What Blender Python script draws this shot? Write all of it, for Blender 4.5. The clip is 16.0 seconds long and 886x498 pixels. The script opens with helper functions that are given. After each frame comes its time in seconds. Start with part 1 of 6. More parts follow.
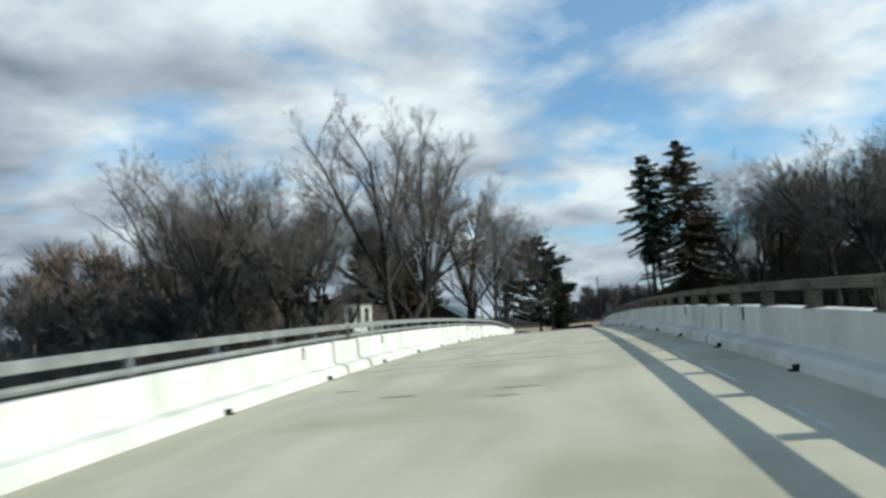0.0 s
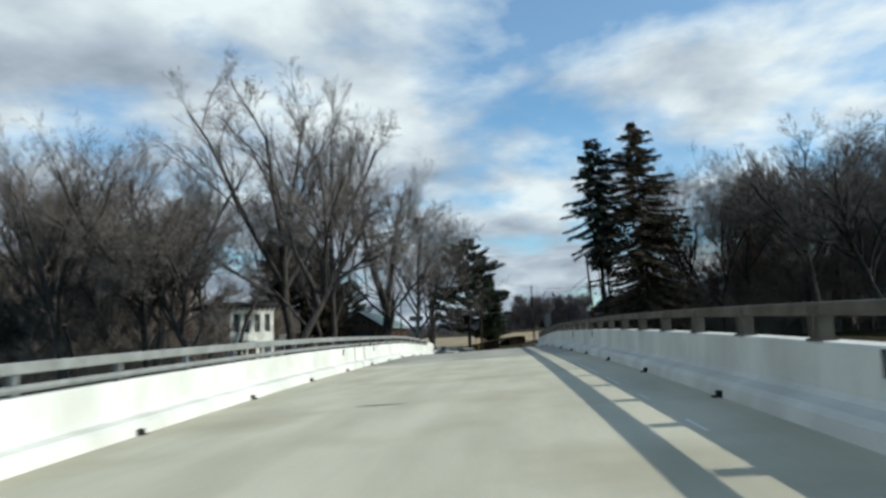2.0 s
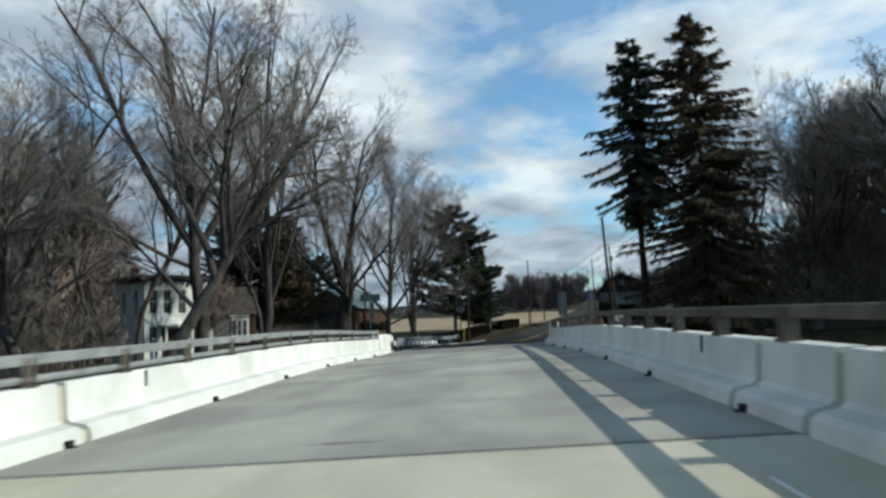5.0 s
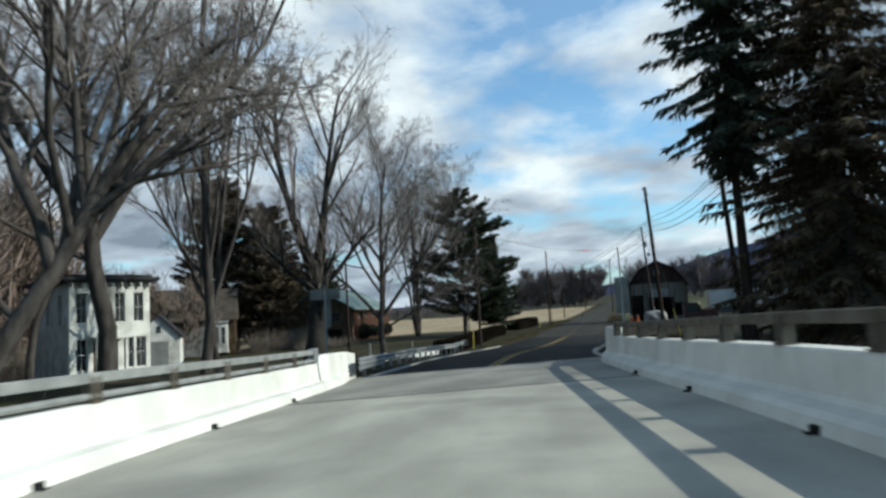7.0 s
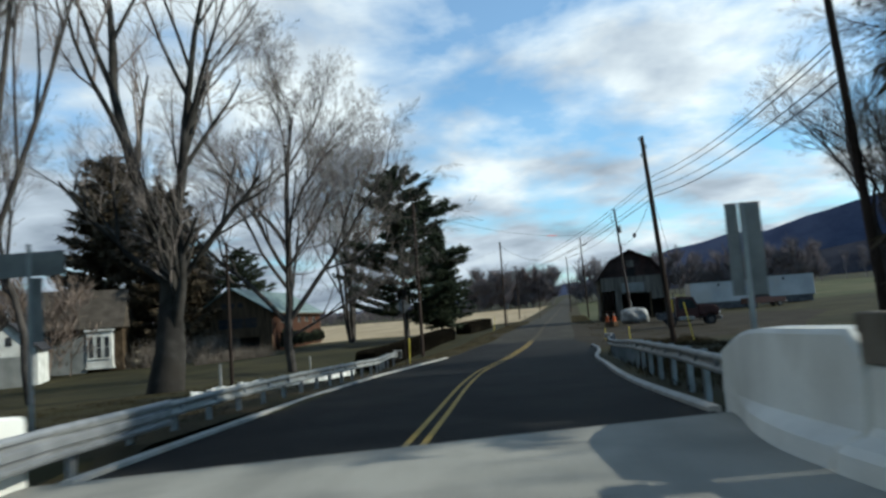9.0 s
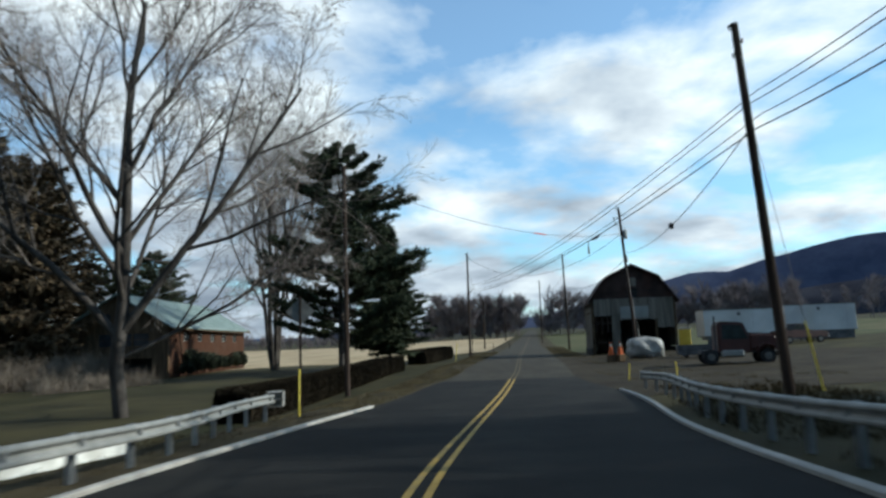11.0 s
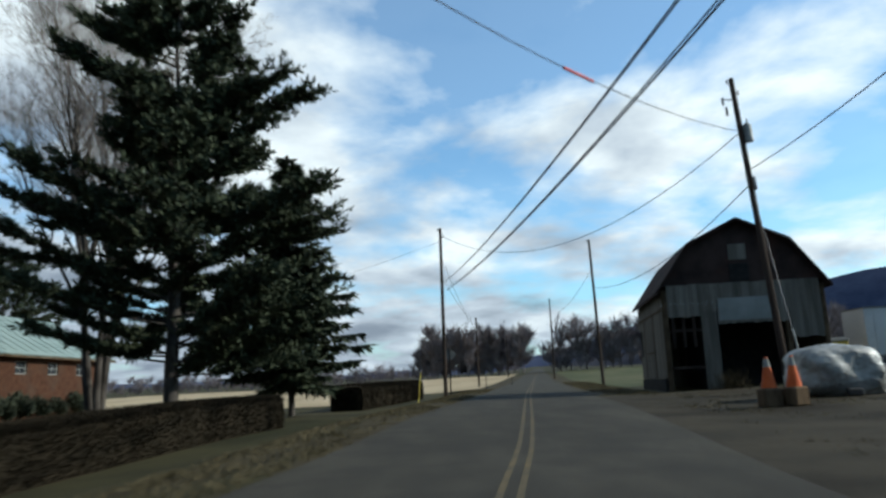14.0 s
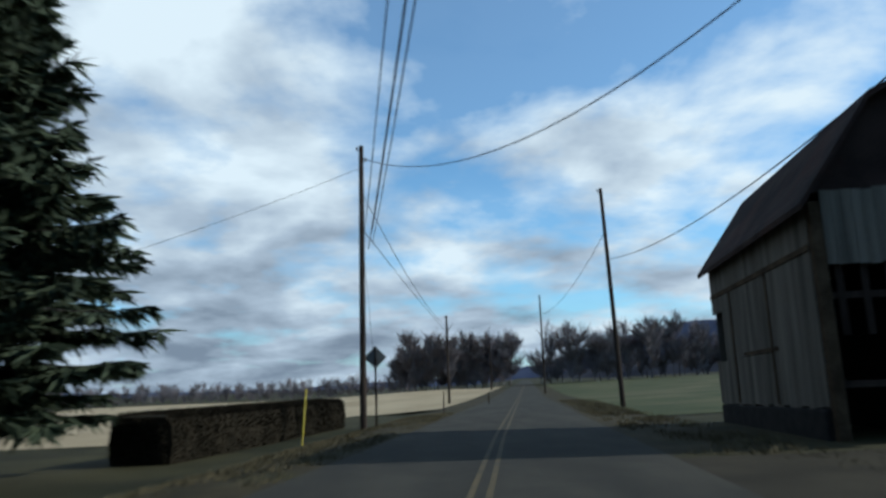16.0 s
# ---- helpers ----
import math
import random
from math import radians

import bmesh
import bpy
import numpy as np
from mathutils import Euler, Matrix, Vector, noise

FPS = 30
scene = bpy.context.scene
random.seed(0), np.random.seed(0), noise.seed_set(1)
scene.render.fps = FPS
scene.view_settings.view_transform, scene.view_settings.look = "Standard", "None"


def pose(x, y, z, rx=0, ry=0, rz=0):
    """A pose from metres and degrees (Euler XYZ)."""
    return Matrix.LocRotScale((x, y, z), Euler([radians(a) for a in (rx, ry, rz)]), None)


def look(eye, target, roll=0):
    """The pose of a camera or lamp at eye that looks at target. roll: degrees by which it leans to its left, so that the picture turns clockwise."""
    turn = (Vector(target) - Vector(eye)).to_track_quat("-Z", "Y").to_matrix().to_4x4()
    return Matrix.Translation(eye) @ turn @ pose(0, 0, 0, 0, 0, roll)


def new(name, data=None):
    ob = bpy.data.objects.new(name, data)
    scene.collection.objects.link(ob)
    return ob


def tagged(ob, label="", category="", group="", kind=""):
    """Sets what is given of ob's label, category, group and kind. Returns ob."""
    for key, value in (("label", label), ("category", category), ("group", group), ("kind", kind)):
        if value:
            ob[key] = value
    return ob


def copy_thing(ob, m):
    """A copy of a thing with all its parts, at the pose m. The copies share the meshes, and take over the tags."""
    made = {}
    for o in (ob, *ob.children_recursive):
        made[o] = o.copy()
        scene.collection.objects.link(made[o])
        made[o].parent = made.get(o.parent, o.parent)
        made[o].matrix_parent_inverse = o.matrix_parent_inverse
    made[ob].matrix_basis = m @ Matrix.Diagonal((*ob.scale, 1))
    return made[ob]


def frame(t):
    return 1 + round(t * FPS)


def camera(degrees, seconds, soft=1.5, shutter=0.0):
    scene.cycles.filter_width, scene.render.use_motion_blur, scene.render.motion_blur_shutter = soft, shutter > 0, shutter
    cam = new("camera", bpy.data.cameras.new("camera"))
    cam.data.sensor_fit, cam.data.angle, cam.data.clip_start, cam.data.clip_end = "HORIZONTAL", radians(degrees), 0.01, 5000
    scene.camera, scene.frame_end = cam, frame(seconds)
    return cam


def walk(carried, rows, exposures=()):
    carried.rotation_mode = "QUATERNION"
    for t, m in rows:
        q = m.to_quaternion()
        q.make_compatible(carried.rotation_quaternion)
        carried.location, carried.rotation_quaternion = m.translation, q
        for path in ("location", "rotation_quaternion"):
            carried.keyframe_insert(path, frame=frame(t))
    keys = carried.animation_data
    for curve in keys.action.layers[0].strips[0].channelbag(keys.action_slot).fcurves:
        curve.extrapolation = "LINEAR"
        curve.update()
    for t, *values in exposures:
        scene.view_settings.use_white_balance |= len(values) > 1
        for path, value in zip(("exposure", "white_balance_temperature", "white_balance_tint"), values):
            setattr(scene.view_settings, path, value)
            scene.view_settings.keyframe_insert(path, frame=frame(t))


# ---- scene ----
cam = camera(62.0, 16.0, soft=2.7, shutter=0.5)
PATH = [
    (0, (2.350, 9.512, 0.155), (1.986, 11.465, 0.387), -3.2),
    (0.5, (2.275, 13.644, 0.359), (2.025, 15.618, 0.567), -2.4),
    (1, (2.167, 17.804, 0.560), (1.935, 19.779, 0.766), -1.1),
    (1.5, (2.061, 21.931, 0.726), (1.749, 23.892, 0.969), -0.5),
    (2, (1.964, 26.006, 0.880), (1.778, 27.982, 1.122), -2.2),
    (2.5, (1.861, 29.968, 1.019), (1.707, 31.948, 1.256), -2.7),
    (3, (1.731, 33.859, 1.165), (1.601, 35.843, 1.382), -4.2),
    (3.5, (1.639, 37.696, 1.244), (1.507, 39.680, 1.458), -3.5),
    (4, (1.567, 41.541, 1.329), (1.415, 43.524, 1.542), -1.8),
    (4.5, (1.502, 45.412, 1.391), (1.368, 47.399, 1.579), -1.3),
    (5, (1.431, 49.335, 1.449), (1.265, 51.320, 1.636), -1.7),
    (7.5, (0.818, 71.654, 1.658), (0.620, 73.636, 1.840), -3.2),
    (8, (0.751, 76.455, 1.539), (0.618, 78.445, 1.694), -2.2),
    (8.5, (0.543, 81.081, 1.447), (0.459, 83.071, 1.620), -4.0),
    (11, (1.046, 108.103, 0.888), (1.087, 110.085, 1.149), -2.0),
    (11.5, (1.545, 114.318, 0.611), (1.515, 116.288, 0.953), -4.0),
    (12, (2.155, 120.579, 0.415), (2.149, 122.554, 0.729), -2.3),
    (12.5, (2.829, 126.765, 0.239), (2.783, 128.741, 0.547), -1.6),
    (13, (3.569, 132.851, 0.143), (3.564, 134.827, 0.456), -2.4),
    (13.5, (4.365, 138.953, 0.164), (4.412, 140.929, 0.471), -2.3),
    (14, (5.227, 144.988, 0.177), (5.263, 146.954, 0.544), -2.4),
    (14.5, (6.130, 150.983, 0.203), (6.214, 152.948, 0.566), -1.6),
    (15, (7.020, 157.049, 0.301), (7.015, 159.013, 0.676), -0.6),
    (15.5, (7.906, 163.082, 0.414), (7.948, 165.046, 0.792), -0.2),
    (16, (8.774, 169.175, 0.686), (8.840, 171.135, 1.081), -2.1),
]
EXPOSURES = [(0, -0.03, 6350, 3), (5, -0.08, 6250, 3), (7.5, 0.12, 6250, 3), (8.5, 0.14, 6250, 3), (11, 0.24, 6250, 3), (14, 0.18, 6250, 3), (14.6, -0.12, 5850, 2), (16, -0.12, 5800, 2)]
walk(cam, [(t, look(eye, target, roll)) for t, eye, target, roll in PATH], EXPOSURES)

# ---- world, sun, exposure ----
SUN_EL, SUN_AZ = 30.2, 92.0   # degrees; azimuth from +y towards +x
world = bpy.data.worlds.new("world")
scene.world = world
world.use_nodes = True
wn, wl = world.node_tree.nodes, world.node_tree.links
wn.clear()
w_out, w_bg = wn.new("ShaderNodeOutputWorld"), wn.new("ShaderNodeBackground")
w_sky = wn.new("ShaderNodeTexSky")
w_sky.sky_type, w_sky.sun_disc = "NISHITA", False
w_sky.sun_elevation, w_sky.sun_rotation = radians(SUN_EL), radians(SUN_AZ)
w_sky.air_density, w_sky.dust_density, w_sky.ozone_density = 1.0, 0.5, 1.6
w_dim = wn.new("ShaderNodeVectorMath")
w_dim.operation = "SCALE"
w_dim.inputs["Scale"].default_value = 0.18
w_deep = wn.new("ShaderNodeMixRGB")
w_deep.blend_type, w_deep.inputs[0].default_value = "MULTIPLY", 1.0
w_deep.inputs[2].default_value = (0.72, 1.0, 1.12, 1)
wl.new(w_sky.outputs[0], w_deep.inputs[1])
wl.new(w_deep.outputs[0], w_dim.inputs[0])
w_co = wn.new("ShaderNodeTexCoord")
w_sep = wn.new("ShaderNodeSeparateXYZ")
wl.new(w_co.outputs["Generated"], w_sep.inputs[0])
w_z = wn.new("ShaderNodeMath")
w_z.operation, w_z.inputs[1].default_value = "MAXIMUM", 0.0
wl.new(w_sep.outputs["Z"], w_z.inputs[0])
w_h = wn.new("ShaderNodeMath")
w_h.operation, w_h.inputs[1].default_value = "ADD", 0.22
wl.new(w_z.outputs[0], w_h.inputs[0])
w_px, w_py = wn.new("ShaderNodeMath"), wn.new("ShaderNodeMath")
for n, axis in ((w_px, "X"), (w_py, "Y")):
    n.operation = "DIVIDE"
    wl.new(w_sep.outputs[axis], n.inputs[0])
    wl.new(w_h.outputs[0], n.inputs[1])
w_p = wn.new("ShaderNodeCombineXYZ")
wl.new(w_px.outputs[0], w_p.inputs["X"])
wl.new(w_py.outputs[0], w_p.inputs["Y"])


def cloud_noise(offset, scale, detail, rough, warp=0.15):
    mp = wn.new("ShaderNodeMapping")
    mp.inputs["Location"].default_value = offset
    wl.new(w_p.outputs[0], mp.inputs["Vector"])
    nz = wn.new("ShaderNodeTexNoise")
    nz.inputs["Scale"].default_value, nz.inputs["Detail"].default_value = scale, detail
    nz.inputs["Roughness"].default_value, nz.inputs["Distortion"].default_value = rough, warp
    wl.new(mp.outputs[0], nz.inputs["Vector"])
    return nz


def w_ramp(src, *stops):
    r = wn.new("ShaderNodeValToRGB")
    while len(r.color_ramp.elements) < len(stops):
        r.color_ramp.elements.new(0.5)
    for e, (p, c) in zip(r.color_ramp.elements, stops):
        e.position, e.color = p, (*c, 1)
    wl.new(src, r.inputs[0])
    return r


n_cover = cloud_noise((3.3, 1.7, 0), 1.9, 6, 0.55)
n_shade = cloud_noise((7.1, 4.2, 0), 2.6, 5, 0.5)
w_dot = wn.new("ShaderNodeVectorMath")
w_dot.operation = "DOT_PRODUCT"
w_dot.inputs[1].default_value = (-0.11, 0.09, -0.16)
wl.new(w_co.outputs["Generated"], w_dot.inputs[0])
w_thin = wn.new("ShaderNodeMath")
w_thin.operation = "ADD"
wl.new(w_dot.outputs["Value"], w_thin.inputs[0])
wl.new(n_cover.outputs["Fac"], w_thin.inputs[1])
# a blue rift ahead, a little to the right of the road
w_rift = wn.new("ShaderNodeVectorMath")
w_rift.operation = "DOT_PRODUCT"
w_rift.inputs[1].default_value = Vector((0.12, 0.94, 0.31)).normalized()
wl.new(w_co.outputs["Generated"], w_rift.inputs[0])
w_map = wn.new("ShaderNodeMapRange")
w_map.inputs["From Min"].default_value, w_map.inputs["From Max"].default_value = 0.94, 0.998
w_map.inputs["To Min"].default_value, w_map.inputs["To Max"].default_value = 0.0, -0.058
wl.new(w_rift.outputs["Value"], w_map.inputs["Value"])
w_open = wn.new("ShaderNodeMath")
w_open.operation = "ADD"
wl.new(w_thin.outputs[0], w_open.inputs[0])
wl.new(w_map.outputs[0], w_open.inputs[1])
cover = w_ramp(w_open.outputs[0], (0.39, (0.10, 0.10, 0.10)), (0.46, (0.42, 0.42, 0.42)), (0.57, (1, 1, 1)))
# clouds are brightest towards the sun and greyest low down on the far side
w_toward = wn.new("ShaderNodeVectorMath")
w_toward.operation = "DOT_PRODUCT"
w_toward.inputs[1].default_value = (0.17, 0.10, 0.80)
wl.new(w_co.outputs["Generated"], w_toward.inputs[0])
w_tone = wn.new("ShaderNodeMath")
w_tone.operation = "ADD"
wl.new(n_shade.outputs["Fac"], w_tone.inputs[0])
wl.new(w_toward.outputs["Value"], w_tone.inputs[1])
shade = w_ramp(w_tone.outputs[0], (0.48, (0.28, 0.33, 0.41)), (0.70, (0.58, 0.65, 0.75)), (0.91, (1.03, 1.09, 1.13)))
w_mix = wn.new("ShaderNodeMixRGB")
wl.new(cover.outputs[0], w_mix.inputs[0])
wl.new(w_dim.outputs[0], w_mix.inputs[1])
wl.new(shade.outputs[0], w_mix.inputs[2])
wl.new(w_mix.outputs[0], w_bg.inputs["Color"])
w_bg.inputs["Strength"].default_value = 0.86
wl.new(w_bg.outputs[0], w_out.inputs["Surface"])

sun = new("sun", bpy.data.lights.new("sun", "SUN"))
sun.data.energy, sun.data.angle, sun.data.color = 5.0, radians(0.6), (1.0, 0.95, 0.87)
a_sun, e_sun = radians(SUN_AZ), radians(SUN_EL)
sun_dir = Vector((math.sin(a_sun) * math.cos(e_sun), math.cos(a_sun) * math.cos(e_sun), math.sin(e_sun)))
sun.matrix_world = look(sun_dir * 100, (0, 0, 0))

# ---- materials ----


def mat(name, dark, light, scale=4.0, rough=0.8, bump=0.2, metal=0.0, fine=40.0, spots=None, mix=(0.35, 0.65), spec=0.1, stretch=(1, 1, 1), per_piece=0.0):
    """A surface with colour between dark and light over broad patches, broken by fine grain, with relief; spots: (colour, scale, amount)."""
    m = bpy.data.materials.new(name)
    m.use_nodes = True
    nt, ln = m.node_tree.nodes, m.node_tree.links
    bsdf = nt["Principled BSDF"]
    mp = nt.new("ShaderNodeMapping")
    mp.inputs["Scale"].default_value = stretch
    ge = nt.new("ShaderNodeNewGeometry")
    ln.new(ge.outputs["Position"], mp.inputs["Vector"])
    n1, n2 = nt.new("ShaderNodeTexNoise"), nt.new("ShaderNodeTexNoise")
    n1.inputs["Scale"].default_value, n1.inputs["Detail"].default_value = scale, 5
    n2.inputs["Scale"].default_value, n2.inputs["Detail"].default_value = fine, 4
    ln.new(mp.outputs[0], n1.inputs["Vector"])
    ln.new(mp.outputs[0], n2.inputs["Vector"])
    add = nt.new("ShaderNodeMath")
    add.operation = "MULTIPLY_ADD"
    add.inputs[1].default_value = 0.35
    ln.new(n2.outputs["Fac"], add.inputs[0])
    ln.new(n1.outputs["Fac"], add.inputs[2])
    ra = nt.new("ShaderNodeValToRGB")
    ra.color_ramp.elements[0].position, ra.color_ramp.elements[0].color = mix[0] + 0.17, (*dark, 1)
    ra.color_ramp.elements[1].position, ra.color_ramp.elements[1].color = mix[1] + 0.17, (*light, 1)
    ln.new(add.outputs[0], ra.inputs[0])
    col = ra.outputs[0]
    if spots:
        n3 = nt.new("ShaderNodeTexNoise")
        n3.inputs["Scale"].default_value, n3.inputs["Detail"].default_value = spots[1], 6
        ln.new(ge.outputs["Position"], n3.inputs["Vector"])
        r3 = nt.new("ShaderNodeValToRGB")
        r3.color_ramp.elements[0].position, r3.color_ramp.elements[1].position = 0.5, 0.68
        r3.color_ramp.elements[1].color = (spots[2], spots[2], spots[2], 1)
        r3.color_ramp.elements[0].color = (0, 0, 0, 1)
        ln.new(n3.outputs["Fac"], r3.inputs[0])
        mx = nt.new("ShaderNodeMixRGB")
        ln.new(r3.outputs[0], mx.inputs[0])
        ln.new(col, mx.inputs[1])
        mx.inputs[2].default_value = (*spots[0], 1)
        col = mx.outputs[0]
    if per_piece:
        oi = nt.new("ShaderNodeObjectInfo")
        hs = nt.new("ShaderNodeHueSaturation")
        mr = nt.new("ShaderNodeMapRange")
        mr.inputs["To Min"].default_value, mr.inputs["To Max"].default_value = 1 - per_piece, 1 + per_piece
        ln.new(oi.outputs["Random"], mr.inputs["Value"])
        ln.new(mr.outputs[0], hs.inputs["Value"])
        ln.new(col, hs.inputs["Color"])
        col = hs.outputs[0]
    ln.new(col, bsdf.inputs["Base Color"])
    bsdf.inputs["Roughness"].default_value, bsdf.inputs["Metallic"].default_value = rough, metal
    bsdf.inputs["Specular IOR Level"].default_value = spec
    if bump:
        bp = nt.new("ShaderNodeBump")
        bp.inputs["Strength"].default_value, bp.inputs["Distance"].default_value = bump, 0.02
        ln.new(n2.outputs["Fac"], bp.inputs["Height"])
        ln.new(bp.outputs[0], bsdf.inputs["Normal"])
    return m


M_DECK = mat("deck_concrete", (0.4108, 0.3852, 0.2919), (0.5113, 0.4796, 0.3696), 0.6, 0.9, 0.25, fine=60, spots=((0.3353, 0.2992, 0.2107), 0.35, 0.6), stretch=(1.6, 0.35, 1))
# Concrete of the two later slabs: shade is put into the colour, besides stains.
M_DECK_END = mat("shade_toned_approach_concrete", (0.185, 0.18, 0.155), (0.27, 0.262, 0.225), 0.45, 0.9, 0.25, fine=60, spots=((0.15, 0.147, 0.13), 0.5, 0.6), stretch=(1.3, 0.5, 1))
M_DECK_STAIN_SHADE = mat("stained_shade_toned_concrete", (0.27, 0.26, 0.217), (0.385, 0.37, 0.308), 0.45, 0.9, 0.25, fine=60, spots=((0.20, 0.195, 0.17), 0.30, 0.75), stretch=(1.3, 0.5, 1))
M_PARAPET = mat("parapet_concrete", (0.50, 0.495, 0.45), (0.64, 0.635, 0.58), 0.8, 0.85, 0.2, fine=50, spots=((0.45, 0.44, 0.385), 0.9, 0.6), stretch=(1, 1, 0.4))
M_JOINT = mat("joint_seal", (0.05, 0.05, 0.05), (0.10, 0.097, 0.09), 5, 0.9)
M_GALV = mat("galvanised_steel", (0.17, 0.175, 0.165), (0.25, 0.255, 0.24), 2.5, 0.6, 0.1, metal=0.15, spec=0.3, fine=30)
M_POST = mat("post_steel", (0.18, 0.186, 0.186), (0.264, 0.27, 0.27), 3, 0.5, 0.1, metal=0.4, spec=0.3)
M_ASPHALT = mat("new_asphalt", (0.006059, 0.006117, 0.005856), (0.01212, 0.01224, 0.01123), 0.5, 0.85, 0.5, fine=90, spots=((0.01817, 0.01748, 0.01464), 0.5, 0.5))
M_OLDROAD = mat("old_road", (0.0265, 0.0243, 0.0192), (0.0435, 0.0392, 0.0303), 0.5, 0.9, 0.5, fine=90, spots=((0.02389, 0.02201, 0.01803), 0.7, 0.6), stretch=(1.5, 0.4, 1))
M_YELLOW = mat("yellow_paint", (0.272, 0.176, 0.04), (0.368, 0.248, 0.064), 3, 0.7, 0.3, spots=((0.2, 0.16, 0.08), 2.0, 0.7))
M_WORN_YELLOW = mat("worn_yellow_paint", (0.054, 0.044, 0.0275), (0.096, 0.0715, 0.035), 3, 0.8, 0.3, spots=((0.039, 0.0352, 0.029), 1.5, 0.9))
M_WHITE = mat("white_paint", (0.269, 0.259, 0.2335), (0.3698, 0.3587, 0.3262), 3, 0.7, 0.2, spots=((0.2353, 0.2192, 0.1919), 1.5, 0.7))
M_GROUND = mat("winter_ground", (0.020, 0.0185, 0.0085), (0.040, 0.035, 0.015), 0.25, 0.95, 0.7, fine=14, spots=((0.01168, 0.014, 0.003902), 0.12, 0.8))
M_VERGE = mat("dry_verge", (0.023, 0.018, 0.009), (0.046, 0.036, 0.018), 0.8, 0.95, 0.8, fine=18, spots=((0.027, 0.02497, 0.009785), 0.5, 0.7))
M_FIELD = mat("corn_stubble", (0.234, 0.18, 0.108), (0.324, 0.2565, 0.162), 0.1, 0.95, 0.5, fine=10, stretch=(1, 0.3, 1))
M_GREENFIELD = mat("winter_grass", (0.0315, 0.039, 0.015), (0.06375, 0.0645, 0.0285), 0.12, 0.95, 0.5, fine=10, spots=((0.105, 0.08625, 0.04875), 0.08, 0.7))
M_LOT = mat("dirt_lot", (0.018, 0.0148, 0.0092), (0.034, 0.0276, 0.0172), 0.5, 0.95, 0.8, fine=22, spots=((0.01055, 0.00706, 0.003471), 0.4, 0.7))
M_BARK = mat("bark", (0.030, 0.026, 0.023), (0.072, 0.064, 0.057), 3, 0.95, 0.8, fine=25, stretch=(1, 1, 0.3))
M_TWIG = mat("twig", (0.12, 0.102, 0.09), (0.20, 0.171, 0.152), 0.7, 0.95, 0.0)
M_PALE = mat("pale_bark", (0.022, 0.02, 0.0175), (0.065, 0.06, 0.052), 0.8, 0.9, 0.6, fine=20, spots=((0.025, 0.022, 0.018), 0.5, 0.95), mix=(0.42, 0.72))
M_SPRUCE = mat("spruce_needles", (0.024, 0.030, 0.022), (0.054, 0.063, 0.042), 1.2, 0.8, 0.0, fine=9, spec=0.08)
M_BROWNSPRUCE = mat("cone_laden_needles", (0.044, 0.035, 0.023), (0.095, 0.071, 0.044), 1.2, 0.85, 0.0, fine=9, spec=0.08)
M_PINE = mat("pine_needles", (0.022, 0.029, 0.018), (0.052, 0.063, 0.036), 1.2, 0.75, 0.0, fine=9, spec=0.08)
M_BRUSH = mat("bare_brush", (0.10, 0.082, 0.064), (0.19, 0.158, 0.127), 0.5, 0.95, 0.0, fine=6)
M_HEDGE = mat("brown_hedge", (0.014, 0.0118, 0.008), (0.023, 0.0185, 0.0125), 1.6, 0.95, 0.0, fine=9, spec=0.02)
M_SAPLING = mat("creek_saplings", (0.08, 0.069, 0.06), (0.16, 0.138, 0.12), 0.3, 1.0, 0.0, fine=3, spec=0.0)
M_FABRIC = mat("white_fabric", (0.42, 0.43, 0.40), (0.60, 0.61, 0.58), 1.5, 0.9, 0.3, fine=12, spots=((0.3, 0.29, 0.25), 1.2, 0.5))
M_POLE = mat("creosoted_pole", (0.019, 0.0135, 0.0108), (0.043, 0.031, 0.0245), 2, 0.9, 0.5, fine=30, stretch=(1, 1, 0.15), per_piece=0.25)
M_WIRE = mat("cable", (0.02, 0.02, 0.022), (0.04, 0.04, 0.042), 3, 0.7, 0.0)
M_DARKMETAL = mat("dark_metal", (0.05, 0.05, 0.055), (0.11, 0.11, 0.115), 3, 0.5, 0.1, metal=0.5, spec=0.3)
M_BOARD = mat("weathered_boards", (0.078, 0.07, 0.057), (0.15, 0.135, 0.112), 0.9, 0.9, 0.5, fine=30, stretch=(3, 3, 0.25), per_piece=0.18)
M_SHINGLE = mat("dark_shingles", (0.01728, 0.0116, 0.0102), (0.03888, 0.0256, 0.02176), 0.8, 0.9, 0.6, fine=20, spots=((0.054, 0.0208, 0.01428), 0.45, 0.5), per_piece=0.2)
# Flat black: stands in for darkness in rooms and bays; also drains and footing.
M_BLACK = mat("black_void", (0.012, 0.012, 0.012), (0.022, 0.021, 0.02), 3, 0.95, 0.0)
M_BRICK = mat("brick", (0.03641, 0.01616, 0.009299), (0.05982, 0.02815, 0.01616), 2.5, 0.9, 0.4, fine=14, spots=((0.05202, 0.03672, 0.02693), 0.6, 0.5))
M_GREENROOF = mat("pale_green_metal_roof", (0.1296, 0.1755, 0.1638), (0.1782, 0.2281, 0.2106), 0.5, 0.5, 0.1, fine=12)
M_HOUSE = mat("white_stucco", (0.42, 0.42, 0.38), (0.62, 0.62, 0.57), 0.9, 0.9, 0.3, spots=((0.30, 0.28, 0.24), 0.8, 0.6))
M_GREYSIDING = mat("grey_siding", (0.15, 0.157, 0.145), (0.22, 0.227, 0.212), 0.8, 0.85, 0.2, fine=20)
M_STONE = mat("brown_stone", (0.0342, 0.02376, 0.01404), (0.0765, 0.054, 0.03276), 1.5, 0.95, 0.6, fine=8)
M_PLANK = mat("brown_planks", (0.0495, 0.0333, 0.01972), (0.099, 0.0666, 0.03944), 1.2, 0.95, 0.5, fine=10, stretch=(3, 3, 0.4))
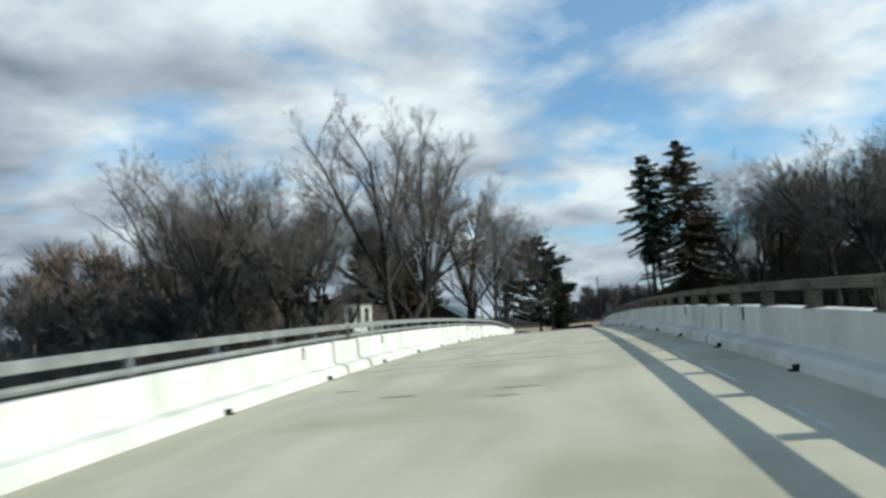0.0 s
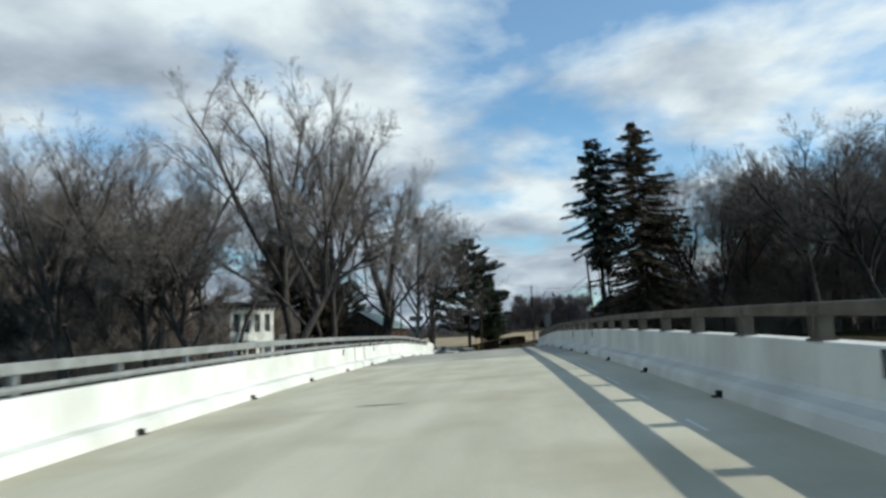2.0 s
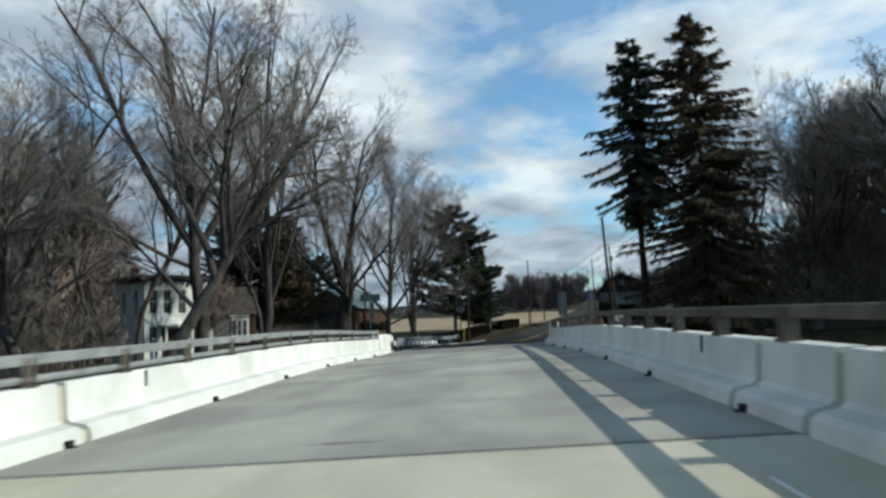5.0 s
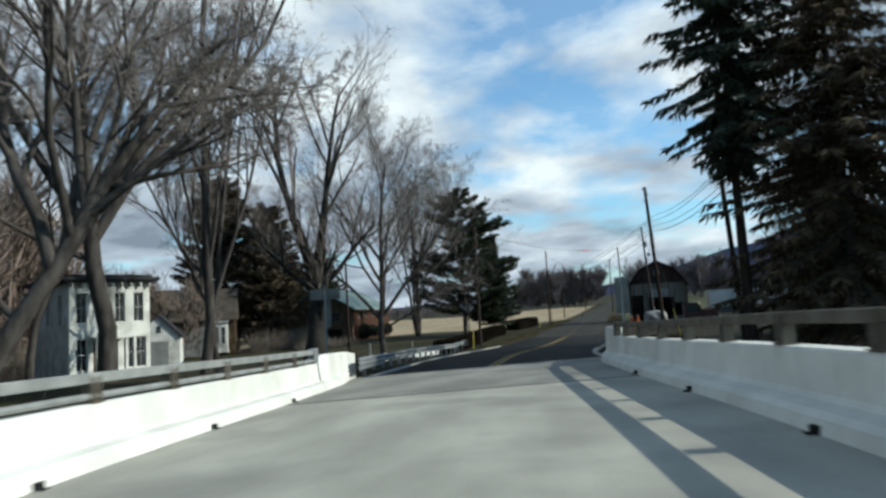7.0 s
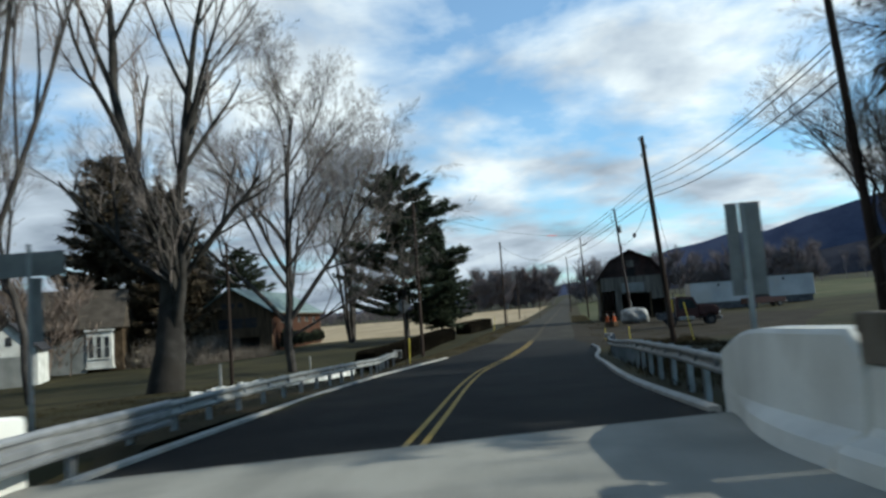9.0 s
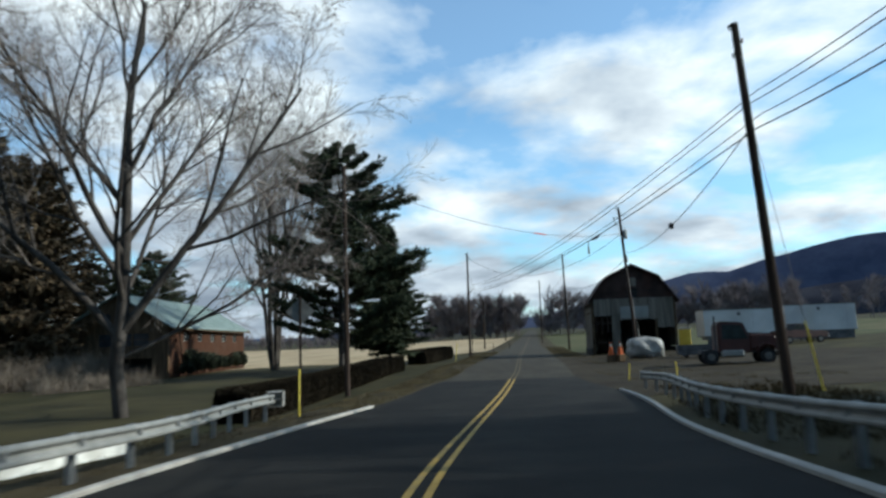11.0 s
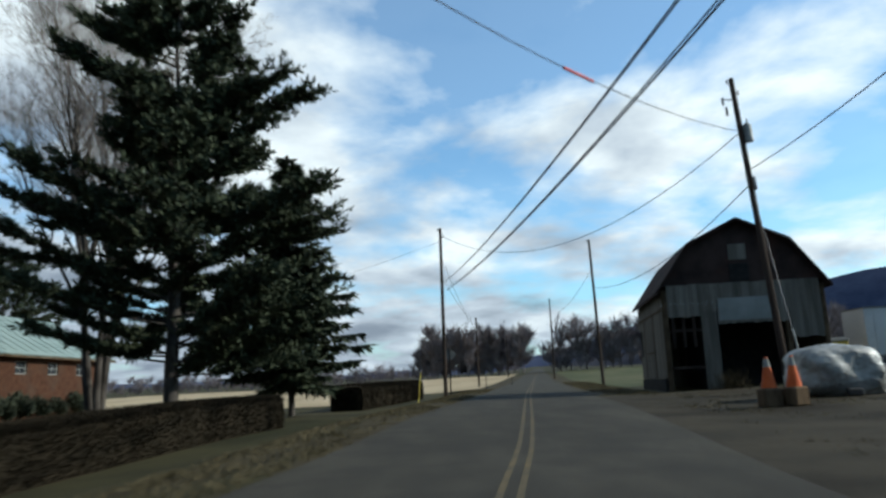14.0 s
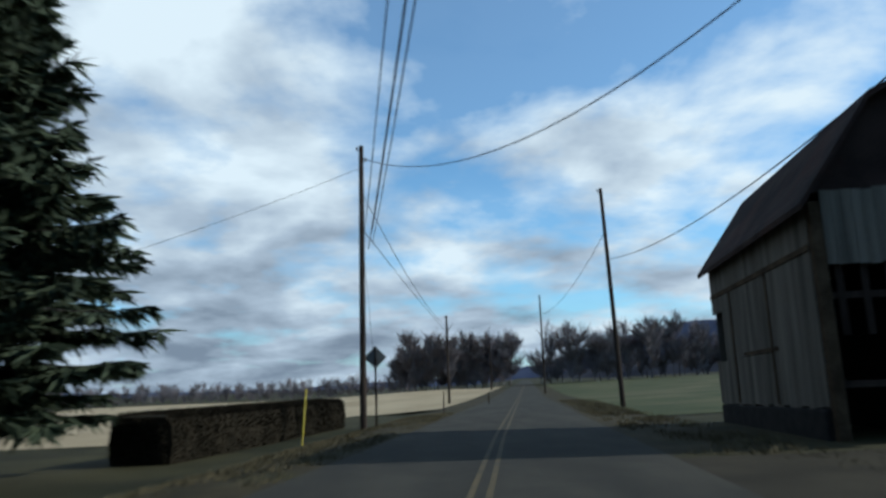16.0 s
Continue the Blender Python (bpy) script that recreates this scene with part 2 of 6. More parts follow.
M_TEALGLASS = mat("dim_truck_glass", (0.018, 0.026, 0.027), (0.03, 0.042, 0.043), 2, 0.2, 0.0, spec=0.5)
M_ROOF = mat("slate_roof", (0.021, 0.021, 0.0228), (0.039, 0.039, 0.042), 0.9, 0.8, 0.3)
M_WINDOW = mat("window_glass", (0.02, 0.022, 0.025), (0.035, 0.038, 0.042), 2, 0.12, 0.0, spec=0.6)
M_TRAILER = mat("trailer_white", (0.3443, 0.3468, 0.3437), (0.459, 0.4592, 0.4462), 0.4, 0.5, 0.1, fine=9, spots=((0.3825, 0.356, 0.3123), 0.5, 0.5))
M_ORANGE = mat("orange_plastic", (0.372, 0.072, 0.021), (0.45, 0.102, 0.03), 3, 0.55, 0.0)
M_RUBBER = mat("black_rubber", (0.018, 0.018, 0.018), (0.035, 0.035, 0.035), 4, 0.85, 0.1)
M_TOILET = mat("yellow_plastic", (0.42, 0.30, 0.04), (0.52, 0.39, 0.07), 1.5, 0.5, 0.0)
M_TARP = mat("plastic_sheet", (0.13, 0.128, 0.115), (0.30, 0.295, 0.27), 1.0, 0.45, 0.4, fine=6, spec=0.4)
M_RUST = mat("rust_red_paint", (0.033, 0.00924, 0.00726), (0.0594, 0.0165, 0.01155), 1.5, 0.55, 0.1, spec=0.5)
M_SIGNBACK = mat("sign_aluminium", (0.105, 0.105, 0.098), (0.165, 0.163, 0.152), 2, 0.75, 0.0, metal=0.1)
M_REDTAG = mat("red_marker", (0.45, 0.06, 0.04), (0.55, 0.10, 0.06), 3, 0.6, 0.0)
M_STAKE = mat("yellow_stake", (0.50, 0.40, 0.06), (0.62, 0.50, 0.10), 3, 0.6, 0.0)
# Distance haze is put into the ridge colour as blue.
M_RIDGE = mat("hazy_blue_mountain", (0.034, 0.042, 0.072), (0.054, 0.063, 0.098), 0.012, 1.0, 0.0, fine=0.08, spec=0.0)
# Far bare woods, paler and greyer: the haze of distance is mixed into the colour.
M_FARWOOD = mat("hazed_far_woods", (0.115, 0.098, 0.10), (0.185, 0.158, 0.16), 0.1, 1.0, 0.0, fine=1.5, spec=0.0)
M_DUSKWOOD = mat("dusky_woods", (0.1032, 0.07868, 0.06195), (0.2148, 0.167, 0.1363), 0.12, 1.0, 0.0, fine=2.5, spec=0.0)
M_TUFT = mat("dry_grass", (0.0432, 0.0364, 0.01848), (0.108, 0.0875, 0.0495), 0.9, 0.95, 0.0, fine=6)
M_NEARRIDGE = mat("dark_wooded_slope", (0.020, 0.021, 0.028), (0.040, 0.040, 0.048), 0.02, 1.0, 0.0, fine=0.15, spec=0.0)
# Brown rail steel with backlit shade put into the colour; also every wide post.
M_SHADERAIL = mat("shade_brown_steel", (0.075, 0.064, 0.048), (0.135, 0.117, 0.092), 2.0, 0.75, 0.2, metal=0.1, spec=0.2, fine=30, spots=((0.055, 0.042, 0.03), 1.2, 0.6))
M_BROWNROOF = mat("brown_shingle_roof", (0.045, 0.038, 0.029), (0.075, 0.063, 0.05), 0.9, 0.9, 0.3)
M_FADED = mat("faded_edge_paint", (0.52, 0.52, 0.47), (0.66, 0.66, 0.60), 3, 0.7, 0.2, spots=((0.40, 0.38, 0.31), 1.5, 0.9))

# ---- helpers for building ----


def make(name, verts, faces, material, parent=None, smooth=False):
    me = bpy.data.meshes.new(name)
    me.from_pydata([tuple(v) for v in verts], [], faces)
    me.materials.append(material)
    if smooth:
        me.polygons.foreach_set("use_smooth", [True] * len(me.polygons))
    me.update()
    ob = new(name, me)
    ob.parent = parent
    return ob


def part(name, bm, material, parent=None, label="", smooth=False):
    me = bpy.data.meshes.new(name)
    bmesh.ops.recalc_face_normals(bm, faces=bm.faces)
    bm.to_mesh(me)
    bm.free()
    me.materials.append(material)
    if smooth:
        me.polygons.foreach_set("use_smooth", [True] * len(me.polygons))
    ob = new(name, me)
    ob.parent = parent
    if label:
        ob["label"] = label
    return ob


def thing(name, m, label, category, group="", kind=""):
    ob = new(name)
    ob.matrix_world = m
    ob.empty_display_size = 0.2
    return tagged(ob, label, category, group, kind)


def box(bm, lo, hi, bevel=0.0, m=None):
    r = bmesh.ops.create_cube(bm, size=1.0)
    vs = r["verts"]
    mid, size = (Vector(lo) + Vector(hi)) / 2, Vector(hi) - Vector(lo)
    bmesh.ops.scale(bm, vec=size, verts=vs)
    bmesh.ops.translate(bm, vec=mid, verts=vs)
    if bevel:
        es = list({e for v in vs for e in v.link_edges})
        vs = list({v for f in bmesh.ops.bevel(bm, geom=es, offset=bevel, segments=1, affect="EDGES", profile=0.5)["faces"] for v in f.verts} | {v for v in vs if v.is_valid})
    if m is not None:
        bmesh.ops.transform(bm, matrix=m, verts=vs)
    return bm


def boxes(*bb, bevel=0.0):
    bm = bmesh.new()
    for lo, hi in bb:
        box(bm, lo, hi, bevel)
    return bm


def tube(bm, a, b, ra, rb, sides=8):
    a, b = Vector(a), Vector(b)
    d = (b - a).normalized()
    u = d.orthogonal().normalized()
    v = d.cross(u)
    rings = []
    for p, r in ((a, ra), (b, rb)):
        rings.append([bm.verts.new(p + (u * math.cos(k * math.tau / sides) + v * math.sin(k * math.tau / sides)) * r) for k in range(sides)])
    for k in range(sides):
        bm.faces.new((rings[0][k], rings[0][(k + 1) % sides], rings[1][(k + 1) % sides], rings[1][k]))
    bm.faces.new(list(reversed(rings[0])))
    bm.faces.new(rings[1])
    return bm


def prism(bm, outline, y0, y1, m=None):
    """Extrudes an outline of (x, z) from y0 to y1."""
    a = [bm.verts.new((x, y0, z)) for x, z in outline]
    b = [bm.verts.new((x, y1, z)) for x, z in outline]
    n = len(outline)
    bm.faces.new(a)
    bm.faces.new(list(reversed(b)))
    for k in range(n):
        bm.faces.new((a[k], b[k], b[(k + 1) % n], a[(k + 1) % n]))
    if m is not None:
        bmesh.ops.transform(bm, matrix=m, verts=a + b)
    return bm


# ---- the lie of the road ----


def curve(table, soft):
    """A smoothed function of y through a table of (y, value)."""
    ys = np.arange(-400.0, 2600.0, 1.0)
    v = np.interp(ys, [a for a, b in table], [b for a, b in table])
    lo, hi = table[0], table[-1]
    v = np.where(ys > hi[0], hi[1] + (ys - hi[0]) * (hi[1] - table[-2][1]) / (hi[0] - table[-2][0]), v)
    v = np.where(ys < lo[0], lo[1] + (ys - lo[0]) * (table[1][1] - lo[1]) / (table[1][0] - lo[0]), v)
    k = np.exp(-0.5 * (np.arange(-3 * soft, 3 * soft + 1) / soft) ** 2)
    w = np.convolve(np.pad(v, 3 * soft, mode="edge"), k / k.sum(), "valid")
    return lambda y: float(np.interp(y, ys, w))


BRIDGE_START, BRIDGE_END = -40.0, 96.5
XC = curve([(-60, 2.87), (96, -1.03), (106, -0.1), (118, 0.8), (123, 1.4), (126, 1.82), (130, 2.38), (136, 3.3), (140, 3.96), (144, 4.55), (151, 5.6), (155, 6.15), (160, 6.97), (168.4, 8.07), (174.6, 8.85), (181.5, 9.72), (193, 11.15), (260, 20.4), (400, 40.0)], 3)
XM = curve([(80, -1.3), (94.5, -0.52), (99.4, -0.22), (108, 0.18), (118, 0.8), (123, 1.4), (126, 1.82), (130, 2.38), (136, 3.3), (140, 3.96), (144, 4.55), (151, 5.6), (155, 6.15), (160, 6.97), (168.4, 8.07), (174.6, 8.85), (181.5, 9.72), (193, 11.15), (260, 20.4), (400, 40.0)], 2)
ZC = curve([(-60, -3.6), (-5, -1.861), (0, -1.738), (5, -1.572), (10, -1.335), (15, -1.075), (20, -0.841), (25, -0.643), (30, -0.476), (35, -0.336), (40, -0.221), (45, -0.128), (50, -0.056), (55, -0.012), (60, 0.004), (65, 0.024), (70, 0.065), (75, 0.059), (80, -0.051), (85, -0.194), (90, -0.29), (95, -0.345), (97, -0.38), (109, -0.63), (121, -1.07), (133, -1.317), (145, -1.283), (157, -1.17), (163, -1.04), (170, -0.78), (204, -0.4), (260, 0.4), (400, 3.6)], 4)
LE = curve([(-60, -2.0), (96, -5.3), (101, -4.95), (110, -4.5), (118.6, -4.0), (122, -3.7), (128, -2.92), (131, -2.5), (133.5, -2.0), (136.5, -1.2), (140.4, -0.5), (143, -0.05), (149.5, 0.9), (156, 2.3), (163, 3.3), (168.8, 4.1), (184, 6.5), (196, 8.2), (260, 17.2), (400, 36.8)], 2)
RE = curve([(-60, 7.8), (97, 3.95), (104, 4.3), (110, 5.0), (116.3, 5.9), (119.3, 6.3), (124.3, 6.85), (127.2, 7.3), (129, 7.65), (131.4, 8.2), (136, 9.0), (140, 9.4), (146, 9.4), (152.8, 9.6), (161.8, 11.0), (180, 13.2), (191, 14.6), (260, 23.5), (400, 43.2)], 2)


def CS(y):
    """Cross fall: how far the road rises to the right, metres a metre."""
    return 0.036 * min(1.0, max(0.0, (120 - y) / 22))


def road_z(x, y):
    return ZC(y) + CS(y) * (x - XC(y))


def smooth01(a, b, v):
    t = min(1.0, max(0.0, (v - a) / (b - a)))
    return t * t * (3 - 2 * t)


def terrain(x, y):
    l, r = LE(y), RE(y)
    z = ZC(y)
    if x < l:
        d = l - x
        z += -0.04 - 0.6 * smooth01(1.0, 6.0, d) * smooth01(112, 138, y) - 0.030 * max(0.0, min(d, 70) - 4 - 20 * smooth01(112, 138, y))
    elif x > r:
        d = x - r
        z += -0.04 + 0.028 * max(0.0, min(d, 60) - 3)
        z += 0.02 * max(0.0, d - 60)
    else:
        z += -0.30 * smooth01(0, 0.8, min(x - l, r - x)) - 0.05
    side = max(l - x, x - r)
    if y > 330:
        z += -0.006 * (y - 330) * smooth01(10, 80, side)
    bank = 1 - smooth01(84, 99 + 0.25 * max(0.0, side), y)
    start = smooth01(-60, -40, y)
    z -= bank * start * 6.0
    z += 0.15 * noise.noise(Vector((x * 0.06, y * 0.06, 0.3))) * smooth01(1, 10, side)
    return z


def loft(name, section, y0, y1, step, xf, zf, material, parent=None, closed=True, smooth=False, caps=True, sk=0.0):
    """Carries a cross-section of (offset, height) along the road from y0 to y1."""
    n = max(1, int(math.ceil((y1 - y0) / step)))
    vs, fs, k = [], [], len(section)
    for i in range(n + 1):
        y = y0 + (y1 - y0) * i / n
        x0 = xf(y)
        for o, h in section:
            yy = y + sk * o
            vs.append((x0 + o, yy, zf(x0 + o, yy) + h))
    for i in range(n):
        for j in range(k if closed else k - 1):
            a, b = i * k + j, i * k + (j + 1) % k
            fs.append((a, a + k, b + k, b))
    if closed and caps:
        fs.append(tuple(range(k)))
        fs.append(tuple(n * k + j for j in reversed(range(k))))
    return make(name, vs, fs, material, parent, smooth)


def sheet(name, xl, xr, y0, y1, dz, nx, step, material, zf, kind="structure", label="", category=""):
    n = max(1, int(math.ceil((y1 - y0) / step)))
    vs, fs = [], []
    for i in range(n + 1):
        y = y0 + (y1 - y0) * i / n
        a, b = xl(y), xr(y)
        for j in range(nx + 1):
            x = a + (b - a) * j / nx
            vs.append((x, y, zf(x, y) + dz))
    for i in range(n):
        for j in range(nx):
            p = i * (nx + 1) + j
            fs.append((p, p + 1, p + nx + 2, p + nx + 1))
    ob = make(name, vs, fs, material, None, True)
    return tagged(ob, label, category, "", kind)

# ---- ground and road ----
gx = sorted({*np.arange(-60, 70, 1.5).round(2), *np.arange(-220, -60, 8.0), *np.arange(70, 260, 8.0), *np.arange(-2000, -220, 120.0), *np.arange(260, 2100, 120.0)})
gy = sorted({*np.arange(80, 230, 1.5).round(2), *np.arange(-90, 80, 4.0), *np.arange(230, 500, 8.0), *np.arange(-400, -90, 60.0), *np.arange(500, 2600, 100.0)})
g_vs = [(float(x), float(y), terrain(float(x), float(y))) for y in gy for x in gx]
w = len(gx)
g_fs = [(i * w + j, i * w + j + 1, (i + 1) * w + j + 1, (i + 1) * w + j) for i in range(len(gy) - 1) for j in range(w - 1)]
tagged(make("ground", g_vs, g_fs, M_GROUND, None, True), "dull brown winter grass and leaf litter", "ground", "", "structure")

sheet("road", LE, RE, 94.0, 153, -0.02, 8, 1.5, M_ASPHALT, road_z, label="fresh black asphalt road past the bridge", category="road")
sheet("road", LE, RE, 153, 800, -0.02, 6, 3.0, M_OLDROAD, road_z, label="old grey chip-sealed country road", category="road")
sheet("verge", lambda y: LE(y) - 3.0, lambda y: LE(y) + 0.05, 136, 330, 0.02, 5, 2.0, M_VERGE, terrain, label="strip of straw-coloured dry grass beside the road", category="verge")
sheet("verge", lambda y: LE(y) - 3.2, lambda y: LE(y) - 0.15, 97, 136, 0.02, 5, 2.0, M_VERGE, terrain, label="strip of straw-coloured dry grass beside the road", category="verge")
sheet("verge", lambda y: RE(y) - 0.05, lambda y: RE(y) + 2.6, 184, 330, 0.02, 5, 2.0, M_VERGE, terrain, label="strip of straw-coloured dry grass beside the road", category="verge")
sheet("dirt_lot", lambda y: RE(y) - 0.05, lambda y: RE(y) + 26 - 0.5 * abs(y - 162), 138, 184, 0.025, 16, 1.5, M_LOT, terrain, label="bare brown dirt yard beside the road", category="lot")
sheet("stubble_field", lambda y: LE(y) - 130, lambda y: LE(y) - 3.1, 232, 420, 0.03, 24, 4.0, M_FIELD, terrain, label="pale tan corn stubble field", category="field")
sheet("stubble_field", lambda y: -150, lambda y: LE(y) - 10 - 0.12 * (232 - y), 206, 231.9, 0.03, 24, 2.0, M_FIELD, terrain, label="pale tan corn stubble field", category="field")
sheet("grass_field", lambda y: RE(y) + 2.7, lambda y: RE(y) + 120, 202, 420, 0.03, 20, 4.0, M_GREENFIELD, terrain, label="dull green winter pasture", category="field")


def stripe(name, off, width, y0, y1, material, label):
    return sheet(name, lambda y: off(y) - width / 2, lambda y: off(y) + width / 2, y0, y1, -0.014, 1, 1.0, material, road_z, label=label, category="road marking")


for o in (-0.135, 0.135):
    stripe("centre_line", lambda y, o=o: XM(y) + o, 0.11, BRIDGE_END, 153, M_YELLOW, "fresh yellow centre line")
    stripe("centre_line", lambda y, o=o: XM(y) + o, 0.10, 153, 420, M_WORN_YELLOW, "worn faded yellow centre line")
EDGE = [(-0.10, -0.1), (-0.10, 0.045), (-0.07, 0.06), (0.08, 0.06), (0.10, 0.045), (0.10, -0.1)]
for f, y0, y1 in ((LE, BRIDGE_END - 0.3, 136.5), (RE, BRIDGE_END + 0.5, 141)):
    tagged(loft("kerb", EDGE, y0, y1, 1.5, f, road_z, M_WHITE), "low whitish concrete edging along the asphalt", "kerb", "", "structure")

# ---- bridge ----
bridge = thing("bridge", pose(0, 0, 0), "arched concrete road bridge with white parapets and steel rails", "bridge", "", "structure")
SKEW = 0.03
JOINTS = (28.2, 30.5, 57.3, 85.6)
JOINT_HALF = (0.05, 0.035, 0.06, 0.15)
cuts = [BRIDGE_START, *JOINTS, BRIDGE_END]


def crown(x, y):
    return road_z(x, y)


# slabs past the third joint are coloured darker for shade and staining
for a, b in zip(cuts, cuts[1:]):
    g0, g1 = (JOINT_HALF[JOINTS.index(a)] if a in JOINTS else 0), (JOINT_HALF[JOINTS.index(b)] if b in JOINTS else 0)
    loft("deck_slab", [(-5.35, -0.5), (-5.35, 0.0), (-2.5, 0.0), (0, 0.0), (2.5, 0.0), (5.35, 0.0), (5.35, -0.5)], a + g0, b - g1, 2.0, XC, crown, M_DECK if b < 60 else (M_DECK_STAIN_SHADE if b < 90 else M_DECK_END), bridge, sk=SKEW)
for j, half in zip(JOINTS, JOINT_HALF):
    loft("joint_seal", [(-5.3, -0.4), (-5.3, -0.004), (5.3, -0.004), (5.3, -0.4)], j - half, j + half, 2 * half, XC, crown, M_JOINT, bridge, sk=SKEW)

FOOT, FACE, BACK, TOP = 4.48, 4.86, 5.24, 0.86
PROFILE = [(FOOT, 0.0), (FOOT + 0.03, 0.17), (FOOT + 0.10, 0.235), (FACE - 0.06, 0.275), (FACE, 0.34), (FACE + 0.03, TOP - 0.03), (FACE + 0.06, TOP), (BACK - 0.03, TOP), (BACK, TOP - 0.03), (BACK, -0.45), (BACK - 0.3, -0.45)]
BLOCK_L, BLOCK_R = 90.6, 92.6
for side in (-1, 1):
    end = BLOCK_L if side < 0 else BLOCK_R
    stops = [BRIDGE_START, 28.2, 30.5, 57.3, 59.6, end]
    for a, b in zip(stops, stops[1:]):
        loft("parapet", [(side * o, h) for o, h in PROFILE][::-side], a + 0.11, b - 0.11, 2.0, XC, crown, M_PARAPET, bridge)
    for j in stops[1:-1]:
        loft("joint_filler", [(side * o, h) for o, h in ((FOOT + 0.07, 0.0), (FOOT + 0.08, 0.16), (FACE + 0.05, 0.27), (FACE + 0.08, TOP - 0.05), (BACK - 0.05, TOP - 0.05), (BACK - 0.05, -0.4))][::-side], j - 0.11, j + 0.11, 0.22, XC, crown, M_DECK, bridge)
    # the end block: higher, rounded on top towards its end
    vs, fs = [], []
    last = 96.35 if side < 0 else 96.9
    n = 14
    for i in range(n + 1):
        u = i / n
        y = end + (last - end) * u
        h = TOP + 0.22 * smooth01(0.0, 0.03, u) + (0.10 if side > 0 else 0.03)
        if u > 0.55:
            h -= (0.30 if side > 0 else 0.12) * ((u - 0.55) / 0.45) ** 2
        toe = 1 - smooth01(0.15, 0.95, u)
        x0 = XC(y)
        flare = 0.12 * smooth01(0.5, 1, u)
        pr = [(FACE + flare + 0.02 - (FACE - FOOT) * toe, 0.0), (FACE + flare + 0.02 - (FACE - FOOT - 0.05) * toe, 0.19), (FACE + flare + 0.01 - 0.05 * toe, 0.29), (FACE + flare + 0.03, h - 0.05), (FACE + flare + 0.08, h), (BACK + 0.05, h), (BACK + 0.1, h - 0.05), (BACK + 0.1, -0.9), (FACE, -0.9)]
        for o, hh in pr:
            vs.append((x0 + side * o, y, crown(x0 + side * o, y) + hh))
    k = len(pr)
    for i in range(n):
        for j in range(k):
            a, b = i * k + j, i * k + (j + 1) % k
            fs.append((a, a + k, b + k, b))
    fs += [tuple(range(k)), tuple(n * k + j for j in reversed(range(k)))]
    ob = make("end_block", vs, fs, M_PARAPET, bridge)
    bmf = bmesh.new()
    bmf.from_mesh(ob.data)
    bmesh.ops.recalc_face_normals(bmf, faces=bmf.faces)
    bmf.to_mesh(ob.data)
    bmf.free()
    # rails: a flat-faced upper tube and a round lower tube on posts
    rail_x = (FACE + 0.14) * side
    upper = [(-0.05, 0.29), (-0.065, 0.305), (-0.065, 0.435), (-0.05, 0.45), (0.05, 0.45), (0.065, 0.435), (0.065, 0.305), (0.05, 0.29)]
    lower = [(0.06 * math.cos(a * math.tau / 8), 0.10 + 0.055 * math.sin(a * math.tau / 8)) for a in range(8)]
    for nm, sec in ((("upper_rail", upper), ("lower_rail", lower)) if side < 0 else (("upper_rail", upper),)):
        rs = [BRIDGE_START, 27.5, 57.8, end + 0.15]
        for a, b in zip(rs, rs[1:]):
            loft(nm, [(rail_x + o, TOP + h) for o, h in sec], a + 0.01, b - 0.01, 2.35, XC, crown, M_GALV if side < 0 else M_SHADERAIL, bridge)

bm = boxes(((-0.085, -0.055, 0.0), (0.085, 0.055, 0.02)), ((-0.05, -0.045, 0.02), (0.05, -0.03, 0.33)), ((-0.05, 0.03, 0.02), (0.05, 0.045, 0.33)), ((-0.045, -0.03, 0.02), (-0.03, 0.03, 0.33)), ((0.0, -0.03, 0.02), (0.06, 0.03, 0.31)))
post0 = part("rail_post", bm, M_POST, bridge)
post_mesh, first = post0.data, True
bm = boxes(((-0.11, -0.17, 0.0), (0.13, 0.17, 0.025)), ((-0.075, -0.15, 0.02), (0.095, -0.11, 0.40)), ((-0.075, 0.11, 0.02), (0.095, 0.15, 0.40)), ((-0.075, -0.11, 0.02), (-0.045, 0.11, 0.28)), ((0.03, -0.04, 0.02), (0.09, 0.04, 0.38)))
wide_post = part("rail_post", bm, M_SHADERAIL, bridge)
wide_mesh, wide_first = wide_post.data, True
for side in (-1, 1):
    y = -36.5
    while y < (BLOCK_L if side < 0 else BLOCK_R) - 0.4:
        x = XC(y) + side * (FACE + 0.16)
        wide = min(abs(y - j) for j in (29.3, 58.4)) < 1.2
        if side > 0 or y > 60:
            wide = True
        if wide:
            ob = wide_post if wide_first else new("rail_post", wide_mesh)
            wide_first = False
        else:
            ob = post0 if first else new("rail_post", post_mesh)
            first = False
        ob.parent = bridge
        ob.matrix_local = pose(x, y, crown(x, y) + TOP, 0, 0, 0 if side < 0 else 180)
        y += 2.65

bm = boxes(((-0.05, -0.09, 0.0), (0.09, 0.09, 0.10)), ((-0.12, -0.06, 0.0), (0.0, 0.06, 0.03)), bevel=0.01)
drain0 = part("scupper", bm, M_BLACK, bridge)
y, k = 4.9, 0
while y < 90:
    for side in (-1, 1):
        ob = drain0 if k == 0 else new("scupper", drain0.data)
        k += 1
        ob.parent = bridge
        x = XC(y) + side * (FOOT + 0.0)
        ob.matrix_local = pose(x, y, crown(x, y) - 0.004, 0, 0, 0 if side > 0 else 180)
    y += 5.42
bm = boxes(((-0.02, -0.03, -0.28), (0.02, 0.03, 0.0)), bevel=0.006)
del0 = part("delineator", bm, M_DARKMETAL, bridge)
k = 0
